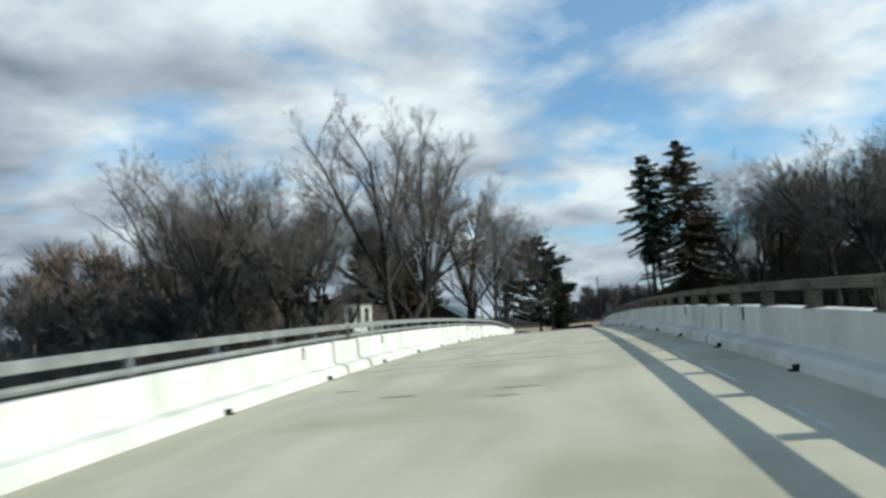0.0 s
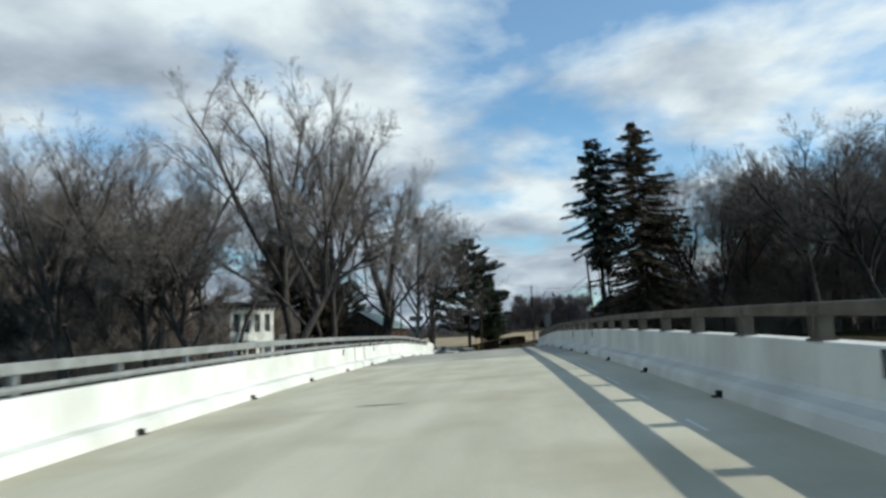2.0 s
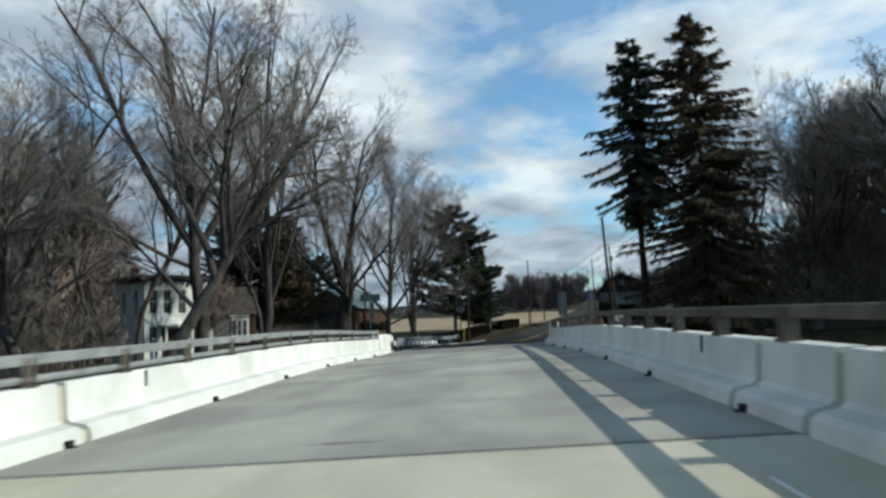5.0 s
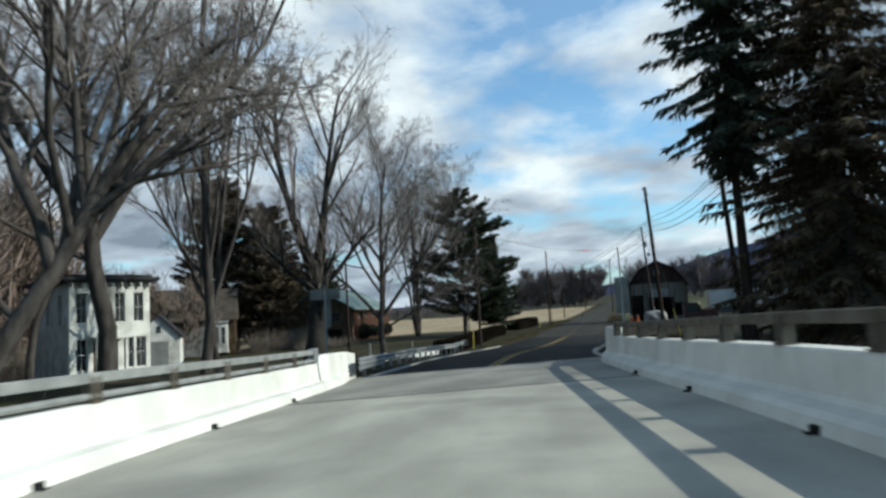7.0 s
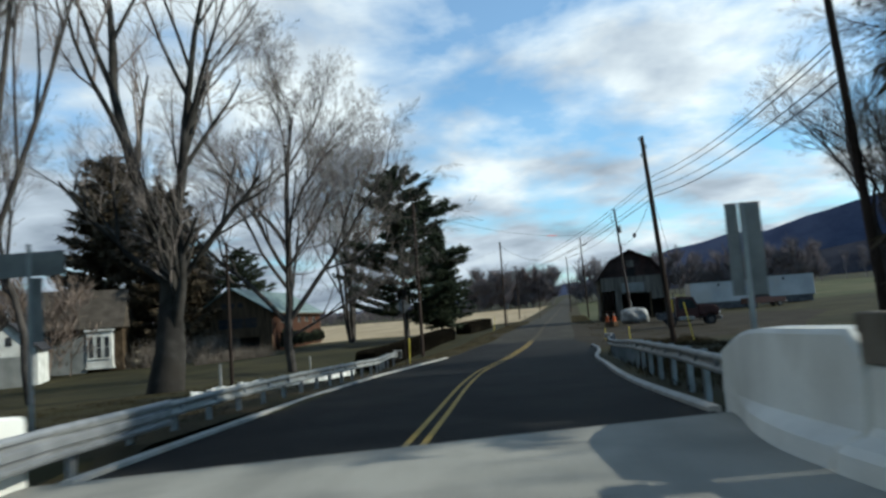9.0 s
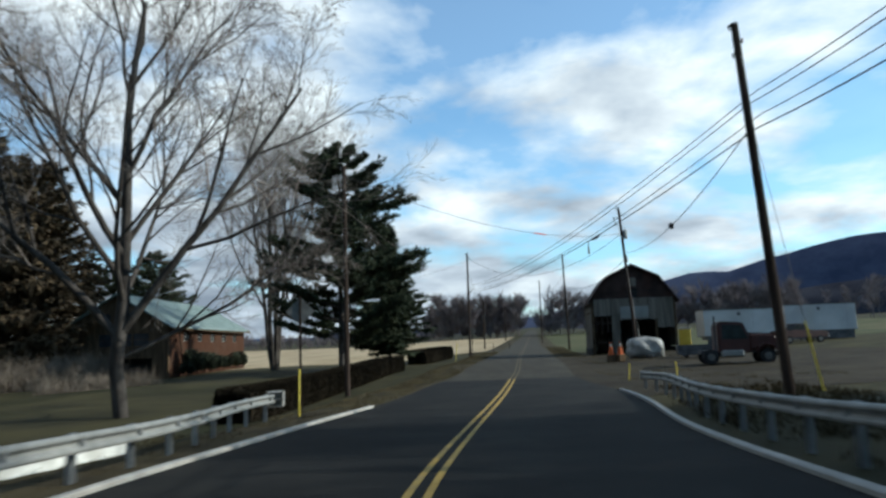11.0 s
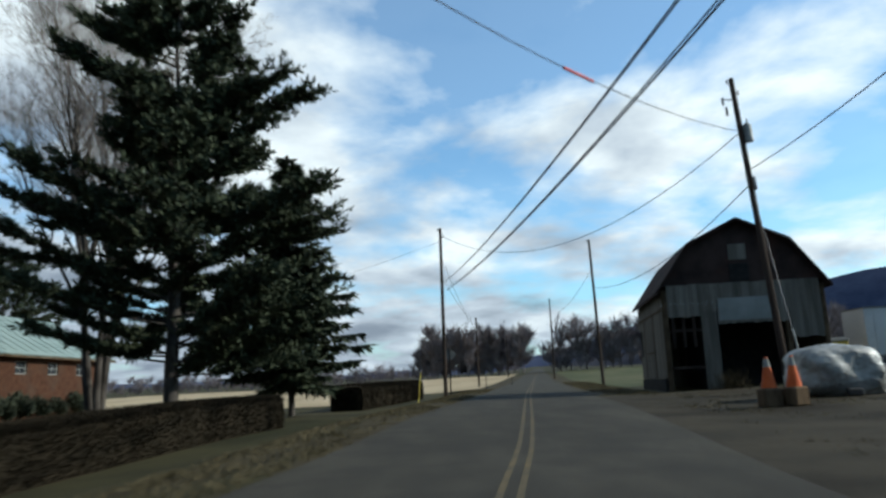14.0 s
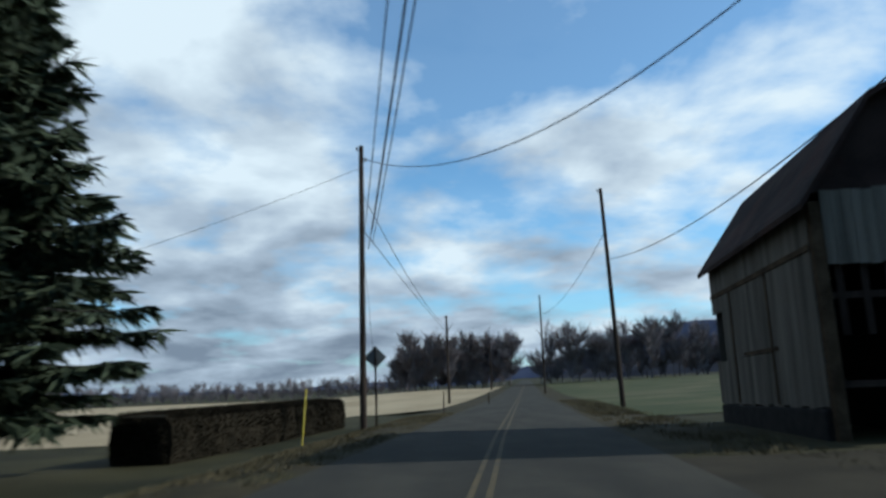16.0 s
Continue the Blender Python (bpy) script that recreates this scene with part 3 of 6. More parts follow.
for y in (25.9, 33.4, 54.9, 62.2):
    for side in (-1, 1):
        ob = del0 if k == 0 else new("delineator", del0.data)
        k += 1
        ob.parent = bridge
        x = XC(y) + side * (FACE + 0.01)
        ob.matrix_local = pose(x, y, crown(x, y) + TOP - 0.02)
# cracks and patches on the deck
rnd = random.Random(4)
for x, y, lx, ly in ((-1.6, 21.8, 0.35, 0.05), (0.4, 21.9, 0.4, 0.04), (-0.9, 39.5, 0.5, 0.06), (0.1, 46.8, 0.5, 0.05), (-1.4, 31.5, 0.4, 0.05), (1.0, 90.5, 0.25, 0.04), (-1.5, 90.9, 0.5, 0.03),
                     (-3.05, 23.3, 0.30, 0.06), (0.2, 20.9, 0.28, 0.04), (-0.55, 58.3, 0.5, 0.03), (0.6, 87.2, 0.3, 0.05), (-0.35, 86.6, 0.45, 0.04), (-4.0, 91.6, 0.25, 0.05), (2.1, 92.4, 0.5, 0.03)):
    vs = []
    for i in range(14):
        a = i / 14 * math.tau
        r = 1 + rnd.uniform(-0.35, 0.35)
        px, py = XC(y) + x + lx * r * math.cos(a), y + ly * r * math.sin(a)
        vs.append((px, py, crown(px, py) + 0.004))
    make("deck_crack", vs, [tuple(range(14))], M_JOINT, bridge)

# worn remains of a painted edge line along the deck
rnd = random.Random(12)
y = 8.0
while y < 56:
    ln = rnd.uniform(0.8, 3.2)
    if abs(y + ln / 2 - 29.3) > 3.0:
        ob = sheet("edge_line", lambda v: XC(v) + 3.47, lambda v: XC(v) + 3.47 + 0.055, y, y + ln, 0.004, 1, 0.5, M_FADED, crown)
        ob.parent = bridge
    y += ln + rnd.uniform(0.3, 2.6)
# steel plates that tie the rails to the end blocks
for side, y0, hi in ((-1, BLOCK_L, TOP + 0.49), (1, BLOCK_R, TOP + 0.47)):
    bx = XC(y0) + side * (FACE + 0.13)
    z0 = crown(bx, y0)
    plate = part("end_plate", boxes(((-0.10, -0.42, TOP + 0.01), (0.10, 0.03, hi)), bevel=0.015), M_POST if side < 0 else M_SHADERAIL, bridge, "steel plate at the end of the rails")
    plate.matrix_local = pose(bx, y0, z0)

# ---- guard rails ----
WBEAM = [(0.0, -0.155), (0.055, -0.145), (0.08, -0.11), (0.08, -0.075), (0.02, -0.03), (0.0, -0.015), (0.0, 0.015), (0.02, 0.03), (0.08, 0.075), (0.08, 0.11), (0.055, 0.145), (0.0, 0.155)]


def guard_rail(side, xf, y0, y1, flare):
    g = thing("guard_rail", pose(0, 0, 0), "galvanised W-beam guard rail on steel posts", "guard rail", "guard rails")
    sec = [(-side * o, 0.60 + h) for o, h in WBEAM]
    sec2 = [(o + side * 0.006, h) for o, h in reversed(sec)]
    y = y0
    while y < y1 - 0.1:
        b = min(y + 3.8, y1)
        loft("beam", sec + sec2, y, b + 0.02, 0.6, xf, lambda x, yy: road_z(xf(yy), yy) - flare(yy), M_GALV, g, smooth=False)
        y = b
    y, p0 = y0 + 1.0, None
    while y < y1:
        if p0 is None:
            bm = boxes(((-0.05, -0.075, -0.2), (0.05, -0.066, 0.76)), ((-0.05, 0.066, -0.2), (0.05, 0.075, 0.76)), ((-0.006, -0.066, -0.2), (0.006, 0.066, 0.76)), ((-0.20 if side < 0 else 0.05, -0.05, 0.45), (-0.05 if side < 0 else 0.20, 0.05, 0.75)))
            p0 = part("post", bm, M_POST, g)
            ob = p0
        else:
            ob = new("post", p0.data)
            ob.parent = g
        x = xf(y) + side * 0.13
        ob.matrix_local = pose(x, y, road_z(xf(y), y) - flare(y), 0, 0, 180)
        y += 1.9
    return g


def left_rail_x(y):
    return LE(y) - 0.62 - 1.85 * smooth01(121, 134.5, y) + 0.25 * (1 - smooth01(96, 104, y))


def right_rail_x(y):
    return RE(y) + 0.75 + 0.35 * smooth01(128, 141, y) - 0.45 * (1 - smooth01(96, 103, y))


gl = guard_rail(-1, left_rail_x, 96.2, 133.6, lambda y: 0.0)
# deep three-ridged beam where the rail bolts to the end block
THRIE = [(0.0, -0.25), (0.05, -0.24), (0.075, -0.20), (0.075, -0.16), (0.01, -0.12), (0.01, -0.09), (0.075, -0.05), (0.075, 0.05), (0.01, 0.09), (0.01, 0.12), (0.075, 0.16), (0.075, 0.20), (0.05, 0.24), (0.0, 0.25)]
sec = [(o + 0.02, 0.55 + h) for o, h in THRIE]
loft("transition_beam", sec + [(o - 0.008, h) for o, h in reversed(sec)], 95.0, 100.4, 0.6, lambda v: left_rail_x(max(v, 96.2)) + 0.10 * (1 - smooth01(95, 97, v)), lambda x, yy: road_z(left_rail_x(yy), yy), M_POST, gl, smooth=False)
bm = bmesh.new()
box(bm, (-0.27, -0.02, 0.36), (0.27, 0.02, 0.86), 0.01)
for z in (0.36, 0.60, 0.84):
    box(bm, (-0.27, -0.45, z - 0.012), (0.27, 0.0, z + 0.012))
box(bm, (-0.27, -0.45, 0.36), (-0.25, 0.0, 0.86))
box(bm, (0.25, -0.45, 0.36), (0.27, 0.0, 0.86))
tm = part("terminal_head", bm, M_WHITE, gl, "boxy white end terminal")
x = left_rail_x(133.8)
tm.matrix_local = pose(x, 134.1, road_z(x, 134) - 0.02, 0, 0, 4)
gr = guard_rail(1, right_rail_x, 96.8, 141.6, lambda y: -0.12 * smooth01(97, 112, y) + 0.12 * smooth01(136, 141.6, y))
bm = bmesh.new()
for k in range(7):
    a0, a1 = k * math.pi / 7, (k + 1) * math.pi / 7
    p0, p1 = Vector((0.25 - 0.25 * math.cos(a0), 0.25 * math.sin(a0), 0)), Vector((0.25 - 0.25 * math.cos(a1), 0.25 * math.sin(a1), 0))
    for z in (0.45, 0.58, 0.70):
        prv = bm.verts.new(p0 + Vector((0, 0, z - 0.07))), bm.verts.new(p0 + Vector((0, 0, z + 0.07))), bm.verts.new(p1 + Vector((0, 0, z + 0.07))), bm.verts.new(p1 + Vector((0, 0, z - 0.07)))
        bm.faces.new(prv)
end_shoe = part("end_shoe", bm, M_GALV, gr, "rounded turned-back end")
mod = end_shoe.modifiers.new("thick", "SOLIDIFY")
mod.thickness = 0.008
end_shoe.matrix_local = pose(right_rail_x(141.6) - 0.04, 141.6, road_z(right_rail_x(141.6), 141.6))

# ---- vegetation ----


def ring_tube(vs, fs, pts, radii, sides):
    """Adds a tapering tube through pts to the lists."""
    base = len(vs)
    n = len(pts)
    for i, p in enumerate(pts):
        d = (pts[min(i + 1, n - 1)] - pts[max(i - 1, 0)])
        d = d.normalized() if d.length > 1e-9 else Vector((0, 0, 1))
        u = d.orthogonal().normalized()
        v = d.cross(u)
        for k in range(sides):
            a = k * math.tau / sides
            vs.append(p + (u * math.cos(a) + v * math.sin(a)) * radii[i])
    for i in range(n - 1):
        for k in range(sides):
            a, b = base + i * sides + k, base + i * sides + (k + 1) % sides
            fs.append((a, b, b + sides, a + sides))


def bare_tree(rnd, height, radius, trunk=0.25, spread=0.55, stems=1, levels=5, up=0.25, kids=(4, 6, 6, 5, 4), crook=0.18, shrink=0.60, limbs=()):
    """Bare crown: limbs that fork again and again down to fine twigs. Returns wood and twig lists."""
    wood, twig = ([], []), ([], [])

    def grow(p, d, length, r, level):
        segs = (7, 6, 4, 3, 1, 1)[level]
        sides = (9, 6, 4, 3, 3, 3)[level]
        pts, rad, dirs = [p.copy()], [r], [d.copy()]
        q = d.copy()
        for i in range(segs):
            q = q + Vector((rnd.gauss(0, crook), rnd.gauss(0, crook), rnd.gauss(0, crook * 0.6)))
            q.z += up * (0.15, 0.5, 0.5, 0.45, 0.35, 0.0)[level]
            q.normalize()
            pts.append(pts[-1] + q * (length / segs))
            rad.append(max(r * (1 - 0.70 * (i + 1) / segs), 0.007))
            dirs.append(q.copy())
        vs, fs = wood if level < 3 else twig
        if level < 5:
            ring_tube(vs, fs, pts, rad, sides)
        else:
            spray(vs, fs, p, (pts[-1] - p).normalized(), length, max(r, 0.009), rnd)
            return
        if level >= levels:
            return
        if level == 0 and limbs:
            for f, az, tilt, ln, rr in limbs:
                i = min(int(f * segs), segs - 1)
                start = pts[i].lerp(pts[i + 1], f * segs - i)
                a, b = radians(az), radians(tilt)
                grow(start, Vector((math.cos(a) * math.sin(b), math.sin(a) * math.sin(b), math.cos(b))), ln, rr, 1)
        n = kids[level]
        for k in range(n):
            f = (trunk if level == 0 else 0.25) + (1 - (trunk if level == 0 else 0.25)) * (k + rnd.uniform(0.3, 1.0)) / n
            f = min(f, 0.98)
            i = min(int(f * segs), segs - 1)
            s = f * segs - i
            at = pts[i].lerp(pts[i + 1], s)
            along = dirs[i + 1]
            side = along.orthogonal().normalized()
            side.rotate(Matrix.Rotation(rnd.uniform(0, math.tau), 3, along))
            sp = spread * (1.0, 1.05, 1.1, 1.2, 1.2, 1.2)[level] * rnd.uniform(0.7, 1.3)
            nd = (along * math.cos(sp) + side * math.sin(sp)).normalized()
            ln = length * shrink * rnd.uniform(0.7, 1.15) * (1.15 - 0.45 * f)
            rr = max((r * (1 - 0.68 * f)) * rnd.uniform(0.5, 0.75), 0.007)
            grow(at, nd, ln, rr, level + 1)

    for s in range(stems):
        a = s / max(1, stems) * math.tau + rnd.uniform(0, 1)
        tilt = 0.0 if stems == 1 else rnd.uniform(0.05, 0.16)
        d = Vector((math.cos(a) * tilt, math.sin(a) * tilt, 1)).normalized()
        off = Vector((math.cos(a), math.sin(a), 0)) * (0 if stems == 1 else radius * 0.8)
        grow(off + Vector((0, 0, -0.4)), d, height * (0.62 if stems == 1 else 0.7) * rnd.uniform(0.9, 1.05), radius, 0)
    return wood, twig


def tree_thing(name, built, m, label, group, wood_mat=None, twig_mat=None):
    t = thing(name, m, label, "tree", group)
    (wv, wf), (tv, tf) = built
    make("trunk", wv, wf, wood_mat or M_BARK, t, True)
    if tv:
        make("crown", tv, tf, twig_mat or M_TWIG, t)
    return t


def spray(vs, fs, p, d, length, width, rnd):
    """One flat needle spray: a small leaf-shaped kite."""
    u = d.orthogonal().normalized()
    u.rotate(Matrix.Rotation(rnd.uniform(0, math.tau), 3, d))
    b = len(vs)
    vs.extend((p, p + d * length * 0.45 + u * width, p + d * length, p + d * length * 0.45 - u * width))
    fs.append((b, b + 1, b + 2, b + 3))


def spruce(rnd, height, radius, bare=0.08, droop=0.35, ragged=0.25, density=1.0, taper=0.75, needle=1.0, skirt=(0.55, 3.0)):
    """Tapering conifer with whorls of drooping boughs hung with needle sprays."""
    wood, leaf = ([], []), ([], [])
    lean = Vector((rnd.uniform(-0.02, 0.02), rnd.uniform(-0.02, 0.02), 1))
    ring_tube(*wood, [lean * (height * i / 8) - Vector((0, 0, 0.4 if i == 0 else 0)) for i in range(9)], [0.013 * height * (1 - i / 8.3) for i in range(9)], 7)
    z = height * bare
    while z < height * 0.985:
        u = (z - height * bare) / (height * (1 - bare))
        reach = radius * (1 - u) ** taper * min(1.0, skirt[0] + u * skirt[1]) + 0.15
        for k in range(6 if u < 0.85 else 4):
            a = rnd.uniform(0, math.tau)
            ln = reach * rnd.uniform(1 - ragged * 1.6, 1 + ragged * 0.5)
            p = lean * z
            d = Vector((math.cos(a), math.sin(a), 0.25 - droop * (1 - u)))
            pts = [p.copy()]
            for i in range(4):
                dd = d + Vector((0, 0, -droop * 0.5 + 0.32 * i / 3))
                pts.append(pts[-1] + dd.normalized() * (ln / 4))
            ring_tube(*wood, pts, [0.035 * (1 - i / 5) * (1.2 - u) + 0.008 for i in range(5)], 3)
            n = int((18 + 70 * ln / max(radius, 0.1)) * density)
            for i in range(n):
                f = rnd.uniform(0.12, 1.0) * 4
                j = min(int(f), 3)
                at = pts[j].lerp(pts[j + 1], f - j)
                out = (pts[j + 1] - pts[j]).normalized()
                sd = out.cross(Vector((0, 0, 1)))
                s = rnd.choice((-1, 1)) * rnd.uniform(0.2, 1.2)
                dd = (out * rnd.uniform(0.2, 1.0) + sd * s + Vector((0, 0, -rnd.uniform(0.0, 0.9)))).normalized()
                spray(*leaf, at, dd, rnd.uniform(0.3, 0.7) * needle, rnd.uniform(0.028, 0.062) * needle, rnd)
        z += height * 0.0165 * rnd.uniform(0.7, 1.3)
    return wood, leaf


def white_pine(rnd, height, radius, bare=0.22, density=1.0, boughs=46):
    """Irregular pine: level limbs that end in tufted plates of needles."""
    wood, leaf = ([], []), ([], [])
    ring_tube(*wood, [Vector((rnd.gauss(0, 0.06) * i * 0.3, rnd.gauss(0, 0.06) * i * 0.3, height * i / 8 - (0.4 if i == 0 else 0))) for i in range(9)], [0.017 * height * (1 - i / 8.6) for i in range(9)], 8)
    for b in range(boughs):
        u = (b + rnd.random()) / boughs
        z = height * (bare + (0.985 - bare) * u)
        reach = radius * (0.55 + 0.55 * math.sin(min(1.0, 0.2 + u * 0.8) * math.pi)) * rnd.uniform(0.4, 1.22) * (1.02 - 0.34 * u)
        if u > 0.86:
            reach *= 0.35 + 0.65 * (1.0 - u) / 0.14
        a = rnd.uniform(0, math.tau)
        d = Vector((math.cos(a), math.sin(a), rnd.uniform(-0.05, 0.30)))
        pts = [Vector((0, 0, z))]
        for i in range(5):
            dd = d + Vector((rnd.gauss(0, 0.12), rnd.gauss(0, 0.12), 0.06 * i))
            pts.append(pts[-1] + dd.normalized() * reach / 5)
        ring_tube(*wood, pts, [0.075 * (1 - i / 6) * (1.15 - 0.6 * u) for i in range(6)], 4)
        shoots = []
        for i in range(int(10 + reach * 6.5)):
            f = rnd.uniform(0.25, 1.0) * 5
            j = min(int(f), 4)
            at = pts[j].lerp(pts[j + 1], f - j)
            out = (pts[j + 1] - pts[j]).normalized()
            sd = out.cross(Vector((0, 0, 1)))
            dd = (out * rnd.uniform(0.3, 1) + sd * rnd.uniform(-1, 1) + Vector((0, 0, rnd.uniform(-0.1, 0.35)))).normalized()
            ln = rnd.uniform(0.35, 1.0) * (0.5 + 0.16 * reach)
            ring_tube(*wood, [at, at + dd * ln], [0.018, 0.007], 3)
            shoots.append((at, dd, ln))
        for at, dd, ln in shoots:
            for i in range(int(26 * density)):
                f = rnd.uniform(0.2, 1.05)
                nd = (dd * rnd.uniform(0.2, 1) + Vector((rnd.gauss(0, 0.6), rnd.gauss(0, 0.6), rnd.gauss(0.25, 0.5)))).normalized()
                spray(*leaf, at + dd * ln * f, nd, rnd.uniform(0.25, 0.52), rnd.uniform(0.035, 0.075), rnd)
    return wood, leaf


def thicket(rnd, path, depth, height, count, width=0.05):
    """Bare brush: many thin leaning stems and twigs along a path of (x, y)."""
    vs, fs = [], []
    for i in range(count):
        f = rnd.random() * (len(path) - 1)
        j = min(int(f), len(path) - 2)
        x = path[j][0] + (path[j + 1][0] - path[j][0]) * (f - j) + rnd.gauss(0, depth * 0.4)
        y = path[j][1] + (path[j + 1][1] - path[j][1]) * (f - j) + rnd.gauss(0, depth * 0.4)
        z = terrain(x, y)
        h = height * rnd.uniform(0.35, 1.1)
        z += max(0.0, rnd.uniform(-0.5, 0.4)) * height
        d = Vector((rnd.gauss(0, 0.35), rnd.gauss(0, 0.35), 1)).normalized() * h * 0.6
        s = Vector((rnd.gauss(0, 1), rnd.gauss(0, 1), 0)).normalized() * width * rnd.uniform(0.5, 1.3)
        p = Vector((x, y, z - 0.1))
        b = len(vs)
        k = Vector((rnd.gauss(0, 0.1), rnd.gauss(0, 0.1), 0)) * h
        vs.extend((p - s, p + s, p + d * 0.55 + k + s * 0.6, p + d * 0.55 + k - s * 0.6, p + d))
        fs.append((b, b + 1, b + 2, b + 3))
        fs.append((b + 3, b + 2, b + 4))
    return vs, fs


def at(x, y, rz=0.0, s=1.0, sink=0.0):
    return pose(x, y, terrain(x, y) - sink, 0, 0, rz) @ Matrix.Diagonal((s, s, s, 1))


def place(src, x, y, rz, s, label=""):
    ob = copy_thing(src, Matrix.Translation((x, y, terrain(x, y))) @ pose(0, 0, 0, 0, 0, rz))
    ob.scale = (s, s, s)
    if label:
        ob["label"] = label
    return ob


R = random.Random(11)
GT = "bare deciduous trees"
big = tree_thing("bare_tree", bare_tree(random.Random(5), 42, 0.60, trunk=0.5, spread=0.52, stems=1, up=0.09, kids=(4, 8, 7, 7, 10), crook=0.11, shrink=0.48, limbs=((0.34, 8, 34, 23.0, 0.40), (0.36, 182, 28, 22.0, 0.36), (0.30, 200, 62, 12.0, 0.20), (0.42, 80, 30, 17.0, 0.28), (0.45, 280, 30, 17.0, 0.28), (0.52, 20, 22, 15.0, 0.26))), at(-24.2, 109.5, 20), "tall bare grey tree with many rising stems", GT)
forked = tree_thing("bare_tree", bare_tree(random.Random(9), 14.5, 1.0, trunk=0.8, spread=0.48, stems=1, up=0.22, kids=(2, 6, 5, 5, 6), crook=0.09, limbs=((0.70, 178, 22, 17.0, 0.46), (0.80, 15, 12, 15.5, 0.36), (0.70, 0, 58, 7.5, 0.26), (0.68, 190, 48, 8.5, 0.22), (0.85, 90, 20, 13.0, 0.28), (0.30, 340, 10, 7.0, 0.42))), at(-15.5, 124.0, 0), "forked bare tree with pale barkless limbs", GT, M_PALE)
roadside = tree_thing("bare_tree", bare_tree(random.Random(21), 33, 0.37, trunk=0.35, spread=0.62, stems=1, up=0.16, kids=(7, 9, 7, 6, 7), crook=0.11, shrink=0.56, limbs=((0.21, 2, 40, 15.0, 0.24), (0.20, 182, 44, 14.0, 0.22), (0.15, 12, 62, 9.0, 0.13), (0.33, 200, 32, 11.0, 0.17), (0.42, 20, 36, 9.5, 0.15), (0.30, 95, 46, 11.0, 0.16), (0.28, 265, 46, 11.0, 0.16))), at(-13.6, 143.8, 0), "wide-crowned bare yard tree with upturned limbs", GT)
slim = tree_thing("bare_tree", bare_tree(random.Random(33), 27, 0.28, trunk=0.35, spread=0.46, stems=1, up=0.18, kids=(10, 7, 6, 5, 7), crook=0.13), at(-46.0, 111.0), "slender bare woodland tree", GT)
vase = tree_thing("bare_tree", bare_tree(random.Random(47), 31, 0.27, trunk=0.22, spread=0.50, stems=5, up=0.14, kids=(7, 7, 6, 5, 6), crook=0.07), at(-17.0, 194.5), "vase-shaped bare tree with many close stems", GT)
wide = tree_thing("bare_tree", bare_tree(random.Random(58), 29, 0.38, trunk=0.3, spread=0.55, stems=2, up=0.14, kids=(8, 7, 6, 6, 7), crook=0.14), at(47.0, 105.0), "broad bare woodland tree", GT)

# left bank
for x, y, rz, s in ((-60, 118, 10, 1.0), (-33.5, 97, 210, 0.80), (-42, 96, 300, 0.80)):
    place(big, x, y, rz, s)
for x, y, rz, s in ((-33, 108, 45, 0.95), (-40, 112, 100, 0.9), (-46, 103, 20, 0.95), (-52, 104, 120, 1.05), (-64, 122, 50, 1.15), (-31, 112, 160, 1.0), (-25, 128, 300, 1.0)):
    place(slim, x, y, rz, s * R.uniform(0.93, 1.05))
tree_thing("bare_tree", bare_tree(random.Random(71), 46, 0.40, trunk=0.4, spread=0.42, stems=1, up=0.3, kids=(5, 6, 6, 5, 6), crook=0.05, shrink=0.5, limbs=((0.13, 0, 9, 24.0, 0.20), (0.16, 15, 16, 19.0, 0.17), (0.20, 200, 14, 18.0, 0.15), (0.26, 5, 10, 17.0, 0.15), (0.24, 190, 40, 11.0, 0.14), (0.34, 100, 24, 14.0, 0.16))), at(-20.9, 116.0, 0), "tall bare tree with straight close-set dark stems", GT)
creek = tree_thing("bare_tree", bare_tree(random.Random(88), 32, 0.50, trunk=0.62, spread=0.56, stems=1, up=0.08, kids=(4, 9, 8, 8, 12), crook=0.15, shrink=0.47, limbs=((0.52, 5, 24, 14.0, 0.27), (0.55, 185, 18, 12.5, 0.28), (0.44, 178, 44, 8.0, 0.15), (0.58, 95, 24, 12.0, 0.20), (0.62, 270, 26, 12.0, 0.19), (0.66, 30, 30, 10.0, 0.15), (0.68, 150, 14, 12.0, 0.20))), at(-18.6, 90.5, 0), "tall bare creek tree with a wide fan of rising limbs", GT)
place(creek, -25.8, 89.2, 130, 0.86)
place(creek, -31.5, 92.5, 250, 0.80)
# right bank woods
for x, y, rz, s in ((45, 112, 60, 1.0), (24, 112, 190, 0.72), (29, 118, 280, 0.78), (38, 122, 20, 0.85), (52, 100, 110, 1.0), (60, 118, 200, 1.05), (22, 124, 80, 0.6)):
    place(wide, x, y, rz, s * R.uniform(0.95, 1.05))
for x, y, rz, s in ((28.6, 95.8, 40, 0.86), (35.5, 94.0, 170, 0.84)):
    place(creek, x, y, rz, s)
for x, y, rz, s in ((19.5, 108, 0, 0.68), (23.5, 106, 60, 0.72), (28, 109, 10, 0.74), (40, 97, 60, 0.8), (25.5, 130, 30, 0.6), (56, 107, 90, 1.0), (34, 130, 150, 0.7)):
    place(slim, x, y, rz, s)

GC = "conifers"
spr_dark = tree_thing("spruce", spruce(random.Random(3), 21.2, 4.8, 0.40, 0.75, 0.45, 1.8, 0.7, 1.15, (0.22, 2.2)), at(10.9, 100.7, 0), "tall dark spruce with drooping boughs", GC, M_POLE, M_SPRUCE)
spr_brown = tree_thing("spruce", spruce(random.Random(8), 22.6, 6.4, 0.05, 0.60, 0.30, 2.1, 0.62, 1.15, (0.9, 2.0)), at(15.2, 100.0, 60), "tall brownish spruce heavy with cones", GC, M_BARK, M_BROWNSPRUCE)
